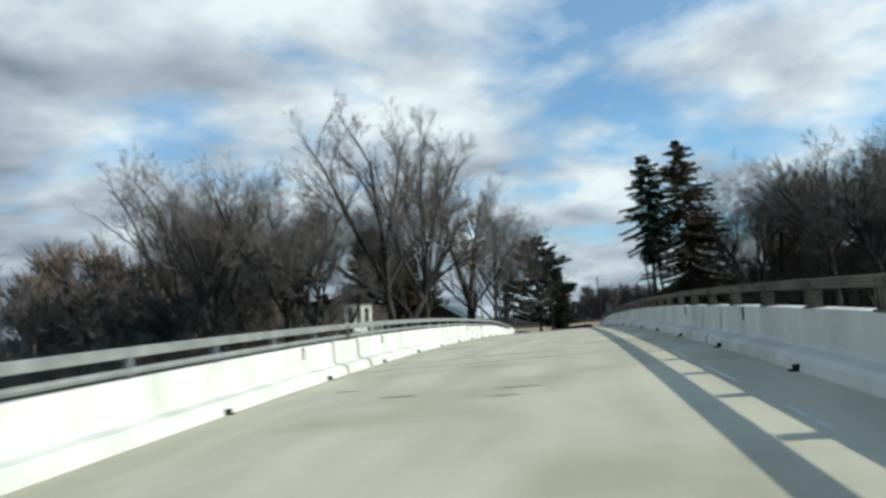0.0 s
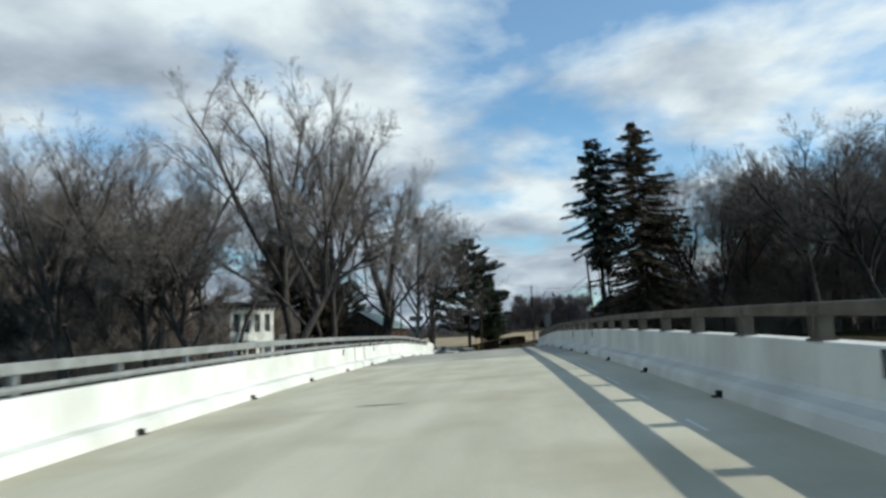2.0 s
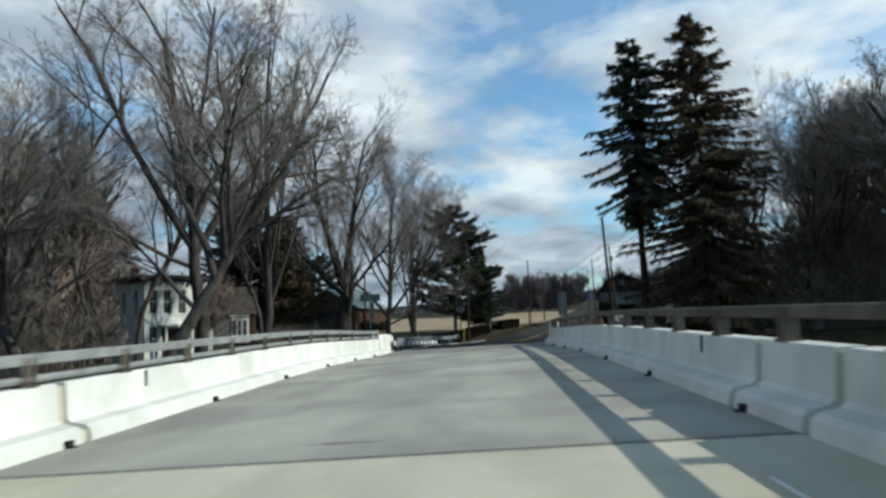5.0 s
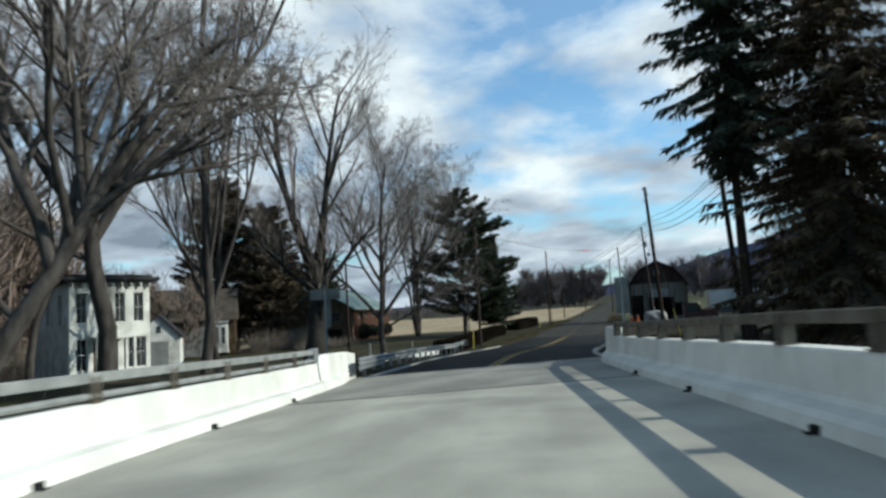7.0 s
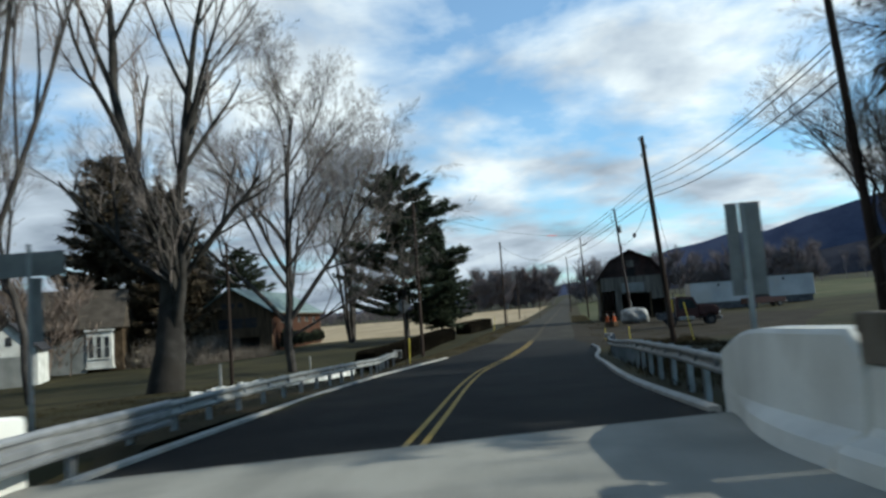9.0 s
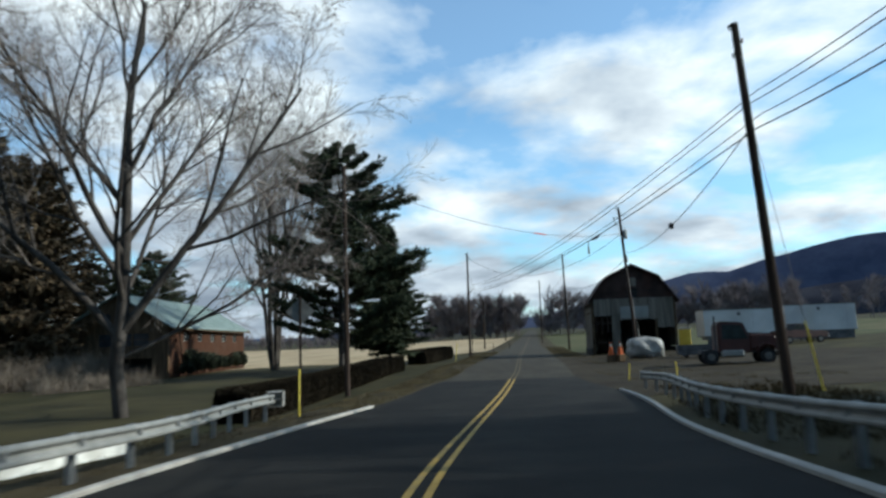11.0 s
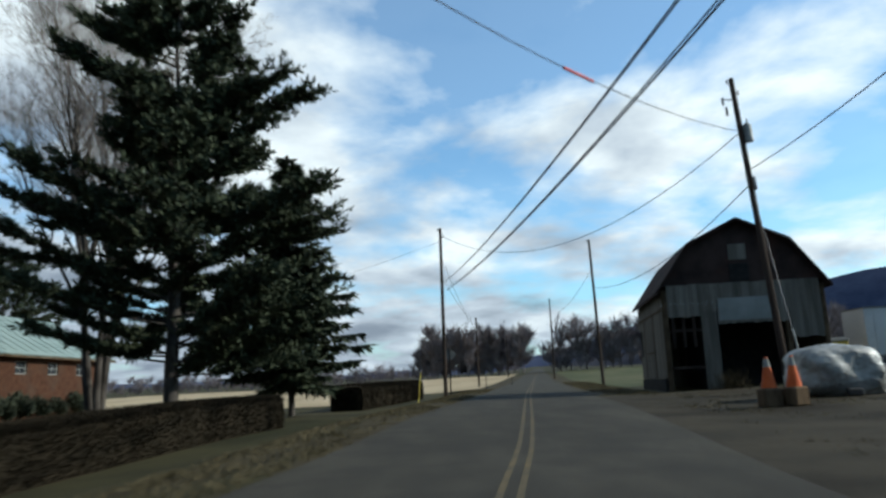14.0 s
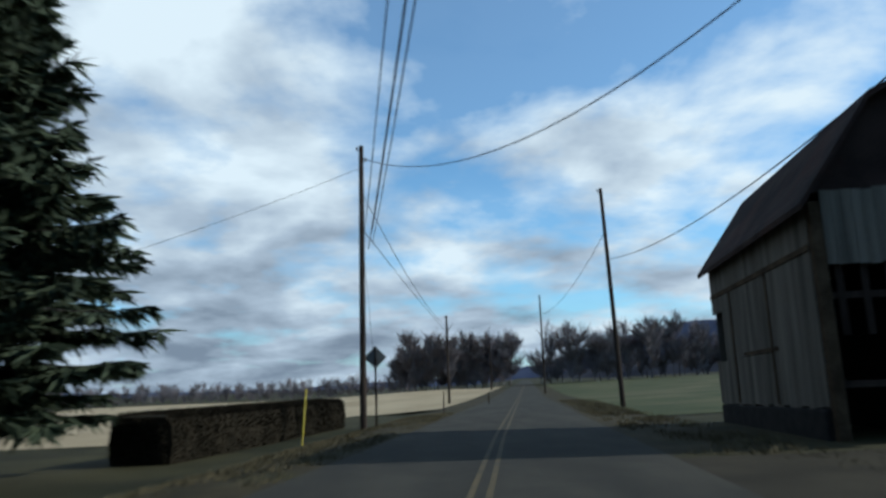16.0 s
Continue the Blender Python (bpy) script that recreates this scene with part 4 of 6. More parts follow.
pine_big = tree_thing("pine", white_pine(random.Random(6), 23.0, 7.8, 0.10, 1.15, 150), at(-7.8, 182.2, 30), "large dark white pine beside the road", GC, M_BARK, M_PINE)
pine_small = tree_thing("spruce", spruce(random.Random(14), 16.3, 4.8, 0.12, 0.36, 0.5, 2.6, 0.95, 1.4), at(-3.5, 190.8, 90), "dark spruce standing at the hedge", GC, M_BARK, M_PINE)
ever = tree_thing("spruce", spruce(random.Random(19), 30.0, 8.0, 0.04, 0.15, 0.22, 2.6, 0.30, 2.3), at(-50.5, 189.5, 0), "broad dark brown evergreen behind the farmhouse", GC, M_BARK, M_BROWNSPRUCE)
place(ever, -40.5, 186.0, 100, 0.80)
place(spr_brown, -38.0, 193, 20, 0.72, "lower dark brown evergreen behind the farmhouse")
pine_far = tree_thing("pine", white_pine(random.Random(26), 20.0, 6.2, 0.12, 0.6, 130), at(-45, 232, 10), "dark pine behind the brick house", GC, M_BARK, M_PINE)
place(pine_far, -52, 233, 80, 0.95, "dark pine behind the brick house")
place(spr_dark, -58, 236, 30, 0.8, "dark spruce behind the brick house")

GB = "thickets"
for name, path, depth, h, n, wd, mt, lb in (
    ("brush", ((-130, 108), (-60, 96), (-32, 97)), 9, 6.0, 14000, 0.022, M_BRUSH, "tangle of dark bare brush along the creek bank"),
    ("brush", ((-120, 142), (-60, 138), (-50, 146)), 8, 6.0, 8000, 0.022, M_BRUSH, "dark bare brush behind the yard"),
    ("brush", ((15, 105), (36, 109), (70, 112), (110, 108)), 4, 5.0, 24000, 0.018, M_BRUSH, "dense dark undergrowth beneath the bare trees"),
    ("brush", ((34, 122), (44, 128), (60, 130)), 4, 6.0, 9000, 0.02, M_BRUSH, "dense dark undergrowth beneath the bare trees"),
    ("brush", ((-140, 120), (-80, 112), (-42, 108)), 6, 6.0, 15000, 0.02, M_BRUSH, "tall dark brush below the creek bank trees"),
    ("brush", ((-40, 176), (-35, 182), (-33, 187)), 2.2, 4.2, 7000, 0.022, M_BRUSH, "dark bare shrubs beside the brick house"),
    ("brush", ((-30, 168), (-24, 175)), 1.5, 2.2, 2500, 0.016, M_BRUSH, "dark bare shrubs on the lawn"),
    ("brush", ((20.5, 184.6), (21.5, 184.4)), 0.7, 1.5, 500, 0.012, M_VERGE, "dry brush against the barn pier"),
):
    vs, fs = thicket(random.Random(len(path) * n), path, depth, h, n, wd)
    tagged(make(name, vs, fs, mt), lb, "brush", GB, "stuff")


def hedge(name, path, width, height, count, label):
    """A clipped hedge: a twiggy shell of short sprays round a solid dark core."""
    rnd = random.Random(count)
    t = thing(name, pose(0, 0, 0), label, "hedge", "hedges")
    vs, fs = [], []
    pts = [Vector((x, y, terrain(x, y))) for x, y in path]
    seg = []
    for a, b in zip(pts, pts[1:]):
        n = max(1, int((b - a).length / 1.0))
        for i in range(n):
            seg.append(a.lerp(b, i / n))
    seg.append(pts[-1])
    prof = [(-0.5, 0.0), (-0.54, 0.5), (-0.5, 0.9), (-0.36, 1.0), (0.36, 1.0), (0.5, 0.9), (0.54, 0.5), (0.5, 0.0)]
    k = len(prof)
    side = (pts[-1] - pts[0]).cross(Vector((0, 0, 1))).normalized()
    for p in seg:
        j = 1 + 0.08 * noise.noise(p * 0.7)
        for o, h in prof:
            vs.append(p + side * o * width * 0.86 * j + Vector((0, 0, terrain(p.x, p.y) - p.z + h * height * 0.93 * j - 0.05)))
    for i in range(len(seg) - 1):
        for q in range(k - 1):
            fs.append((i * k + q, i * k + q + 1, (i + 1) * k + q + 1, (i + 1) * k + q))
    fs += [tuple(range(k)), tuple((len(seg) - 1) * k + q for q in reversed(range(k)))]
    make("core", vs, fs, M_HEDGE, t)
    vs, fs = [], []
    for i in range(count):
        f = rnd.random() * (len(seg) - 1)
        j = min(int(f), len(seg) - 2)
        p = seg[j].lerp(seg[j + 1], f - j)
        q = rnd.random() * (k - 1)
        e = min(int(q), k - 2)
        o = prof[e][0] + (prof[e + 1][0] - prof[e][0]) * (q - e)
        h = prof[e][1] + (prof[e + 1][1] - prof[e][1]) * (q - e)
        b = p + side * o * width * 0.84 + Vector((0, 0, terrain(p.x, p.y) - p.z + h * height * 0.92))
        d = (side * o * 1.6 + Vector((rnd.gauss(0, 0.4), rnd.gauss(0, 0.4), 0.35 + h * 0.6))).normalized()
        spray(vs, fs, b, d, rnd.uniform(0.08, 0.22), rnd.uniform(0.008, 0.017), rnd)
    for i in range(count // 12):
        p, n = (seg[0], seg[0] - seg[1]) if i % 2 else (seg[-1], seg[-1] - seg[-2])
        n = n.normalized()
        o, h = rnd.uniform(-0.45, 0.45), rnd.uniform(0.05, 0.9)
        b = p + side * o * width * 0.9 + Vector((0, 0, h * height * 0.95))
        d = (n + Vector((rnd.gauss(0, 0.5), rnd.gauss(0, 0.5), rnd.gauss(0.3, 0.4)))).normalized()
        spray(vs, fs, b, d, rnd.uniform(0.08, 0.25), rnd.uniform(0.006, 0.018), rnd)
    make("twig_shell", vs, fs, M_HEDGE, t)
    return t


hedge("hedge", ((-7.0, 138.4), (-6.4, 144), (-5.4, 156), (-3.7, 168), (-2.3, 178.6)), 1.7, 1.45, 85000, "long clipped brown hedge along the verge")
hedge("hedge", ((-0.6, 194.6), (1.2, 203), (3.0, 214)), 2.5, 1.75, 42000, "block of clipped brown hedge by the road")


def wood_line(name, x0, x1, y, z_base, h, n, label, seed, count=420, fine=1.0, slope=0.0, depth=5.0, material=None):
    """A wood of bare trees: upright stems, rising limbs and a haze of fine twigs."""
    rnd = random.Random(seed)
    vs, fs = [], []
    for c in range(n):
        u = (c + rnd.random()) / n
        cx, cy = x0 + (x1 - x0) * u, y + slope * (x1 - x0) * u + rnd.gauss(0, depth)
        hh = h * rnd.uniform(0.55, 1.12)
        foot = Vector((cx, cy, terrain(cx, cy) + z_base - 0.5))
        lean = Vector((rnd.gauss(0, 0.05), rnd.gauss(0, 0.05), 1))
        for k in range(2):
            spray(vs, fs, foot - lean * hh * 0.5, lean.normalized(), hh * 1.35, hh * 0.011, rnd)
        limbs = []
        for k in range(11):
            f = rnd.uniform(0.05, 0.75)
            a, tilt = rnd.uniform(0, math.tau), rnd.uniform(0.35, 0.9)
            d = Vector((math.cos(a) * math.sin(tilt), math.sin(a) * math.sin(tilt), math.cos(tilt)))
            ln = hh * rnd.uniform(0.2, 0.42) * (1.15 - 0.6 * f)
            b = foot + lean * hh * f
            spray(vs, fs, b, d, ln, hh * 0.005, rnd)
            limbs.append((b, d, ln))
        limbs.append((foot + lean * hh * 0.4, lean.normalized(), hh * 0.55))
        for i in range(count):
            b, d, ln = limbs[i % len(limbs)]
            p = b + d * ln * rnd.uniform(0.2, 1.0) + Vector((rnd.gauss(0, 0.02), rnd.gauss(0, 0.02), rnd.gauss(0, 0.02))) * hh
            t = (d + Vector((rnd.gauss(0, 0.55), rnd.gauss(0, 0.55), 0.35 + rnd.gauss(0, 0.4)))).normalized()
            spray(vs, fs, p, t, fine * hh * rnd.uniform(0.06, 0.16), fine * hh * rnd.uniform(0.0022, 0.0050), rnd)
    return tagged(make(name, vs, fs, material or M_FARWOOD), label, "woods", "", "stuff")


wood_line("woods", 0, 38, 418, 0, 17, 44, "grey-brown bare wood closing the road's far end", 1, 900, 1.7)
wood_line("woods", 45, 150, 405, 0, 17, 70, "grey-brown bare wood across the pasture", 2, 600, 1.8)
wood_line("woods", -170, 6, 440, 0, 7, 170, "low grey-brown wood beyond the stubble field", 3, 200, 2.4)
wood_line("woods", 150, 330, 380, 2, 16, 60, "grey-brown bare wood below the mountain", 4, 260, 1.5)
wood_line("woods", -330, -90, 300, 0, 15, 80, "bare wood beyond the farm", 5, 260, 1.4)
wood_line("woods", -300, -130, 140, 0, 20, 60, "bare wood along the creek", 6, 300, 1.3)
wood_line("woods", -115, -55, 148, 0, 26, 64, "dense dusky wood behind the creek bank", 8, 700, 1.15, 0, 7, material=M_DUSKWOOD)
wood_line("woods", -92, -47, 122, 0, 17, 56, "dense dusky undergrowth on the creek bank", 9, 420, 1.2, -0.1, 5, material=M_SAPLING)
wood_line("woods", -76, -29, 104, 0, 7, 64, "dense dusky saplings along the creek", 14, 380, 1.3, 0.0, 3, material=M_SAPLING)
wood_line("woods", 30, 90, 122, 0, 22, 56, "dense dusky wood behind the spruces", 10, 700, 1.1, -0.05, 6, material=M_DUSKWOOD)
wood_line("woods", 14.5, 60, 107, 0, 10, 70, "dense dusky undergrowth behind the spruces", 12, 600, 1.3, 0, 2.0, material=M_DUSKWOOD)
wood_line("woods", -72, -46, 176, 0, 14, 22, "hazy bare trees behind the white house", 13, 420, 1.0, material=M_DUSKWOOD)
wood_line("woods", 110, 330, 190, 0, 18, 60, "bare wood along the creek", 7, 260, 1.4)


def tufts(name, xa, xb, y0, y1, count, height, label, seed, material, bare=0.0):
    """Loose dry grass: small blades in uneven clumps between two lines along the road."""
    rnd = random.Random(seed)
    vs, fs = [], []
    while len(fs) < count:
        y = rnd.uniform(y0, y1)
        x = xa(y) + (xb(y) - xa(y)) * rnd.random()
        if noise.noise(Vector((x * 0.45, y * 0.3, seed))) < bare + rnd.gauss(0, 0.15):
            continue
        for k in range(rnd.randint(4, 9)):
            p = Vector((x + rnd.gauss(0, 0.12), y + rnd.gauss(0, 0.12), 0))
            p.z = terrain(p.x, p.y)
            d = Vector((rnd.gauss(0, 0.5), rnd.gauss(0, 0.5), 1)).normalized()
            spray(vs, fs, p, d, height * rnd.uniform(0.4, 1.3), height * rnd.uniform(0.03, 0.07), rnd)
    return tagged(make(name, vs, fs, material), label, "grass", "", "stuff")


tufts("dry_grass", lambda y: LE(y) - 3.4, lambda y: LE(y) - 0.15, 134, 215, 26000, 0.16, "tufts of dry straw-coloured verge grass", 3, M_TUFT, -0.15)
tufts("dry_grass", lambda y: RE(y) + 0.4, lambda y: RE(y) + 3.0, 184, 235, 9000, 0.2, "tufts of dry straw-coloured verge grass", 5, M_TUFT, -0.1)
tufts("dry_grass", lambda y: LE(y) - 12.0, lambda y: LE(y) - 0.8, 99, 134, 13000, 0.13, "rough dull grass behind the guard rail", 7, M_VERGE, -0.1)
tufts("dry_grass", lambda y: RE(y) + 0.8, lambda y: RE(y) + 7.0, 100, 142, 12000, 0.28, "rough dull grass behind the guard rail", 9, M_VERGE, -0.1)
tufts("dry_grass", lambda y: RE(y) + 1.5, lambda y: RE(y) + 12.0, 142, 184, 7000, 0.14, "thin patches of dead grass in the dirt yard", 11, M_TUFT, 0.2)

# ---- mountain ridge ----
vs, fs = [], []
ang = np.linspace(-1.9, 1.9, 160)
RIDGE = ((-1.9, 60), (-0.6, 46), (-0.2, 40), (0.05, 52), (0.15, 80), (0.22, 115), (0.27, 145), (0.32, 162), (0.355, 184), (0.39, 176), (0.46, 211), (0.53, 240), (0.7, 268), (1.0, 250), (1.9, 150))


def ridge(dist, scale, material, label, seed):
    vs, fs = [], []
    for i, a in enumerate(ang):
        x, y = math.sin(a) * dist, math.cos(a) * dist + 120
        h = scale * float(np.interp(a, [p for p, q in RIDGE], [q for p, q in RIDGE])) + scale * 5 * noise.noise(Vector((a * 26, seed, 0))) + scale * 9 * noise.noise(Vector((a * 7, seed, 3)))
        vs += [(x, y, -60), (x * 1.05, y * 1.05, h * 0.55), (x * 1.12, y * 1.12, h)]
    for i in range(len(ang) - 1):
        for k in range(2):
            fs.append((i * 3 + k, (i + 1) * 3 + k, (i + 1) * 3 + k + 1, i * 3 + k + 1))
    tagged(make("backdrop", vs, fs, material, None, True), label, "mountain", "", "structure")


# far ridge carries painted haze; foothills are darker with a slight blue cast
ridge(1900.0, 1.0, M_RIDGE, "long wooded mountain ridge coloured blue with haze", 0.2)
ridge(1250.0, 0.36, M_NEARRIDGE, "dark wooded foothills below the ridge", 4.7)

# ---- utility poles, wires ----
GP = "utility poles"


def utility_pole(x, y, h, label, lean=0.0, pins=2, r=0.16):
    z = terrain(x, y)
    p = thing("utility_pole", pose(x, y, z, 0, lean, 0), label, "utility pole", GP)
    bm = bmesh.new()
    tube(bm, (0, 0, -0.3), (0, 0, h), r, r * 0.68, 10)
    part("shaft", bm, M_POLE, p, smooth=False)
    for k in range(pins):
        bm = bmesh.new()
        zz = h - 0.25 - 0.55 * k
        sx = 1 if k % 2 else -1
        tube(bm, (0, 0, zz), (sx * 0.20, 0, zz + 0.02), 0.02, 0.02, 6)
        tube(bm, (sx * 0.20, 0, zz), (sx * 0.20, 0, zz + 0.10), 0.025, 0.02, 6)
        tube(bm, (sx * 0.20, 0, zz + 0.10), (sx * 0.20, 0, zz + 0.20), 0.055, 0.04, 8)
        part("insulator", bm, M_DARKMETAL, p)
    return p


def top_of(p, h, dx=0.0):
    return p.matrix_world @ Vector((dx, 0, h))


R1 = utility_pole(12.7, 107.9, 12.0, "dark creosoted utility pole beside the spruces", -3.4, 2)
R2 = utility_pole(13.4, 133.8, 13.6, "weathered brown utility pole at the yard's edge", -3.4, 3, 0.19)
R3 = utility_pole(19.95, 176.0, 13.9, "utility pole with a transformer can before the barn", -3.8, 2)
R4 = utility_pole(21.0, 215.0, 13.9, "slim brown utility pole along the road", -1.4, 1)
R5 = utility_pole(26.5, 277.6, 14.3, "slim brown utility pole along the road", 0, 1)
L1 = utility_pole(6.05, 203.45, 13.5, "weathered grey utility pole on the verge", 0.3, 2)
L2 = utility_pole(11.8, 256.4, 10.4, "short dark utility pole on the verge", 0, 1)
L3 = utility_pole(24.0, 335.0, 10.5, "short dark utility pole on the verge", 0, 1)
LN = utility_pole(-3.9, 152.0, 13.8, "tall brown utility pole between the hedge and the road", 0, 3)
LM = utility_pole(-14.4, 131.4, 8.8, "short dark service pole on the lawn", 0, 0, 0.12)
bm = bmesh.new()
tube(bm, (0.30, 0, 10.9), (0.30, 0, 11.65), 0.20, 0.20, 12)
tube(bm, (0.30, 0, 11.65), (0.30, 0, 11.75), 0.19, 0.10, 12)
tube(bm, (0.36, 0, 11.75), (0.36, 0, 11.95), 0.035, 0.03, 6)
box(bm, (0.08, -0.04, 11.05), (0.16, 0.04, 11.55))
part("transformer", bm, M_GALV, R3, "grey transformer can")
bm = bmesh.new()
tube(bm, (0, 0, 12.9), (-0.55, 0, 12.95), 0.03, 0.025, 6)
tube(bm, (-0.55, 0, 12.7), (-0.55, 0, 13.05), 0.05, 0.05, 8)
tube(bm, (-0.45, 0, 12.2), (-0.45, 0, 12.6), 0.07, 0.04, 8)
part("cutout", bm, M_DARKMETAL, R3)
bm = bmesh.new()
box(bm, (0.10, -0.10, 8.7), (0.22, 0.10, 9.3), 0.02)
part("junction_box", bm, M_DARKMETAL, R3)


def wire(a, b, sag, r=0.017, label="thin black overhead line between poles", n=22):
    a, b = Vector(a), Vector(b)
    vs, fs = [], []
    pts = []
    for i in range(n + 1):
        u = i / n
        p = a.lerp(b, u)
        p.z -= sag * 4 * u * (1 - u)
        pts.append(p)
    ring_tube(vs, fs, pts, [r] * (n + 1), 4)
    return tagged(make("overhead_wire", vs, fs, M_WIRE), label, "wire", "overhead wires")


for h, g, dx, sag, r in ((11.0, 9.3, 0.2, 1.2, 0.019), (10.5, 9.0, -0.2, 1.3, 0.019), (10.1, 8.7, 0.2, 1.4, 0.019), (9.6, 8.4, 0.0, 1.25, 0.026)):
    wire(top_of(R1, h - 1.3, dx), top_of(R2, h, dx + 0.3), 0.5, r)
    wire(top_of(R2, h, dx + 0.3), top_of(L1, g, dx + 0.3), sag, r)
wire(top_of(R2, 9.6), top_of(R3, 9.6), 1.15, 0.02)
wire(top_of(R3, 9.0), top_of(R4, 9.2), 1.3, 0.022)
wire(top_of(R4, 11.0), top_of(R5, 11.5), 1.2, 0.019)
wire(top_of(L1, 12.9), top_of(R3, 11.4), 3.1, 0.02)
wire(top_of(LN, 13.2), top_of(R3, 11.4), 1.5, 0.018)
wire(top_of(LN, 13.3), (-33, 190, 8.5), 1.0, 0.012)
wire(top_of(L1, 12.4), (-29, 214, 5.6), 1.0, 0.012)
wire(top_of(L1, 11.2), top_of(L2, 9.2), 1.0, 0.019)
wire(top_of(L1, 9.4), (20.5, 330, 9), 1.0, 0.019)
wire(top_of(L1, 9.2), (6.5, 208.4, terrain(6.5, 208.4)), 0.0, 0.012, "thin steel guy wire bracing the pole")


def on_wire(a, b, sag, u):
    p = Vector(a).lerp(Vector(b), u)
    p.z -= sag * 4 * u * (1 - u)
    return p


a, b = top_of(R2, 9.6, 0.3), top_of(L1, 8.4, 0.3)
p, q = on_wire(a, b, 1.25, 0.26), on_wire(a, b, 1.25, 0.28)
case = thing("splice_case", Matrix.Translation(p), "black cable splice case hanging on the line", "splice case")
bm = bmesh.new()
tube(bm, (0, 0, -0.06), (q - p) * 0.5 + Vector((0, 0, -0.06)), 0.06, 0.09, 8)
tube(bm, (q - p) * 0.5 + Vector((0, 0, -0.06)), (q - p) + Vector((0, 0, -0.04)), 0.09, 0.04, 8)
part("body", bm, M_WIRE, case)
bm = bmesh.new()
tube(bm, (q - p) * 1.5 + Vector((0, 0, -0.02)), (q - p) * 1.5 + Vector((0, 0, -0.35)), 0.025, 0.03, 6)
tube(bm, (q - p) * 1.5 + Vector((0, 0, -0.35)), (q - p) * 1.5 + Vector((0, 0.03, -0.8)), 0.06, 0.07, 8)
part("hanging_tag", bm, M_GALV, case)
p = on_wire(top_of(R2, 9.6), top_of(R3, 9.6), 1.15, 0.405)
ball = thing("line_coil", Matrix.Translation(p), "dark coil of spare cable tied on the line", "cable coil")
bm = bmesh.new()
bmesh.ops.create_icosphere(bm, subdivisions=2, radius=0.16, matrix=Matrix.Diagonal((1, 1, 1.25, 1)))
for v in bm.verts:
    v.co *= 1 + 0.25 * noise.noise(v.co * 9)
part("coil", bm, M_WIRE, ball)
a, b = top_of(LN, 13.2), top_of(R3, 11.4)
p, q = on_wire(a, b, 1.5, 0.58), on_wire(a, b, 1.5, 0.63)
tag = thing("line_marker", Matrix.Translation(p), "faded red marker sleeve on the wire", "marker")
bm = bmesh.new()
tube(bm, (0, 0, 0), q - p, 0.05, 0.05, 8)
part("sleeve", bm, M_REDTAG, tag)


def guy(pole, h, x, y, guard, name="guy_wire"):
    g = Vector((x, y, terrain(x, y)))
    t = thing(name, Matrix.Translation(g), "steel guy wire with a coloured guard", "guy wire", "guy wires")
    top = top_of(pole, h) - g
    bm = bmesh.new()
    tube(bm, (0, 0, -0.05), top, 0.012, 0.012, 5)
    part("cable", bm, M_DARKMETAL, t)
    bm = bmesh.new()
    d = top.normalized()
    tube(bm, d * 0.1, d * 2.6, 0.045, 0.035, 8)
    part("guard", bm, guard, t)


guy(R2, 10.5, 14.8, 134.2, M_STAKE)
guy(R3, 9.0, 19.9, 174.2, M_WHITE)


def stake(x, y, h, material, label, lean=0.0, r=0.035):
    t = thing("marker_stake", pose(x, y, terrain(x, y), lean, lean * 0.5, 0), label, "stake", "marker stakes")
    bm = bmesh.new()
    tube(bm, (0, 0, -0.1), (0, 0, h), r, r, 8)
    tube(bm, (0, 0, h), (0, 0, h + 0.03), r, r * 0.4, 8)
    part("post", bm, material, t)


stake(-3.55, 134.0, 1.6, M_STAKE, "slim yellow marker stake beside the guard rail end", 2)
stake(12.6, 143.0, 1.1, M_STAKE, "slim yellow marker stake in the yard", -5)
stake(11.6, 148.0, 0.9, M_STAKE, "short yellow marker stake in the yard", 4)
stake(-8.6, 112.5, 1.1, M_WHITE, "short white marker post behind the guard rail", 0, 0.05)
stake(-7.2, 121.0, 1.2, M_WHITE, "short white marker post behind the guard rail", 0)
stake(10.0, 215.0, 1.3, M_POLE, "weathered wooden marker stake", 3)
stake(4.0, 199.0, 2.2, M_STAKE, "leaning yellow guy guard by the hedge", 12)


# a low run of white fabric staked behind the rail
fence = thing("fabric_fence", pose(0, 0, 0), "low run of white fabric fencing behind the guard rail", "fence")
rnd = random.Random(15)
LINE = curve([(100, -7.5), (107, -7.4), (115, -7.2), (125, -5.7), (130, -5.0)], 2)
prev = None
for k in range(9):
    y0 = 106.5 + k * 2.05
    n = 8
    vs, fs = [], []
    for i in range(n + 1):
        y = y0 + 2.0 * i / n
        x = LINE(y) + rnd.gauss(0, 0.015)
        z = terrain(x, y)
        h = 0.50 - 0.07 * math.sin(math.pi * i / n) + rnd.gauss(0, 0.015)
        vs += [(x - 0.008, y, z - 0.05), (x - 0.008, y, z + h), (x + 0.008, y, z + h), (x + 0.008, y, z - 0.05)]
    for i in range(n):
        for j in range(4):
            fs.append((i * 4 + j, i * 4 + 4 + j, i * 4 + 4 + (j + 1) % 4, i * 4 + (j + 1) % 4))
    fs += [(0, 1, 2, 3), (n * 4 + 3, n * 4 + 2, n * 4 + 1, n * 4)]
    make("fabric_panel", vs, fs, M_FABRIC, fence)
    bm = boxes(((-0.02, -0.02, -0.2), (0.02, 0.02, 0.55)))
    ob = part("stake", bm, M_POLE, fence)
    xs = LINE(y0 + 2.025) - 0.035
    ob.matrix_local = pose(xs, y0 + 2.025, terrain(xs, y0 + 2.025))


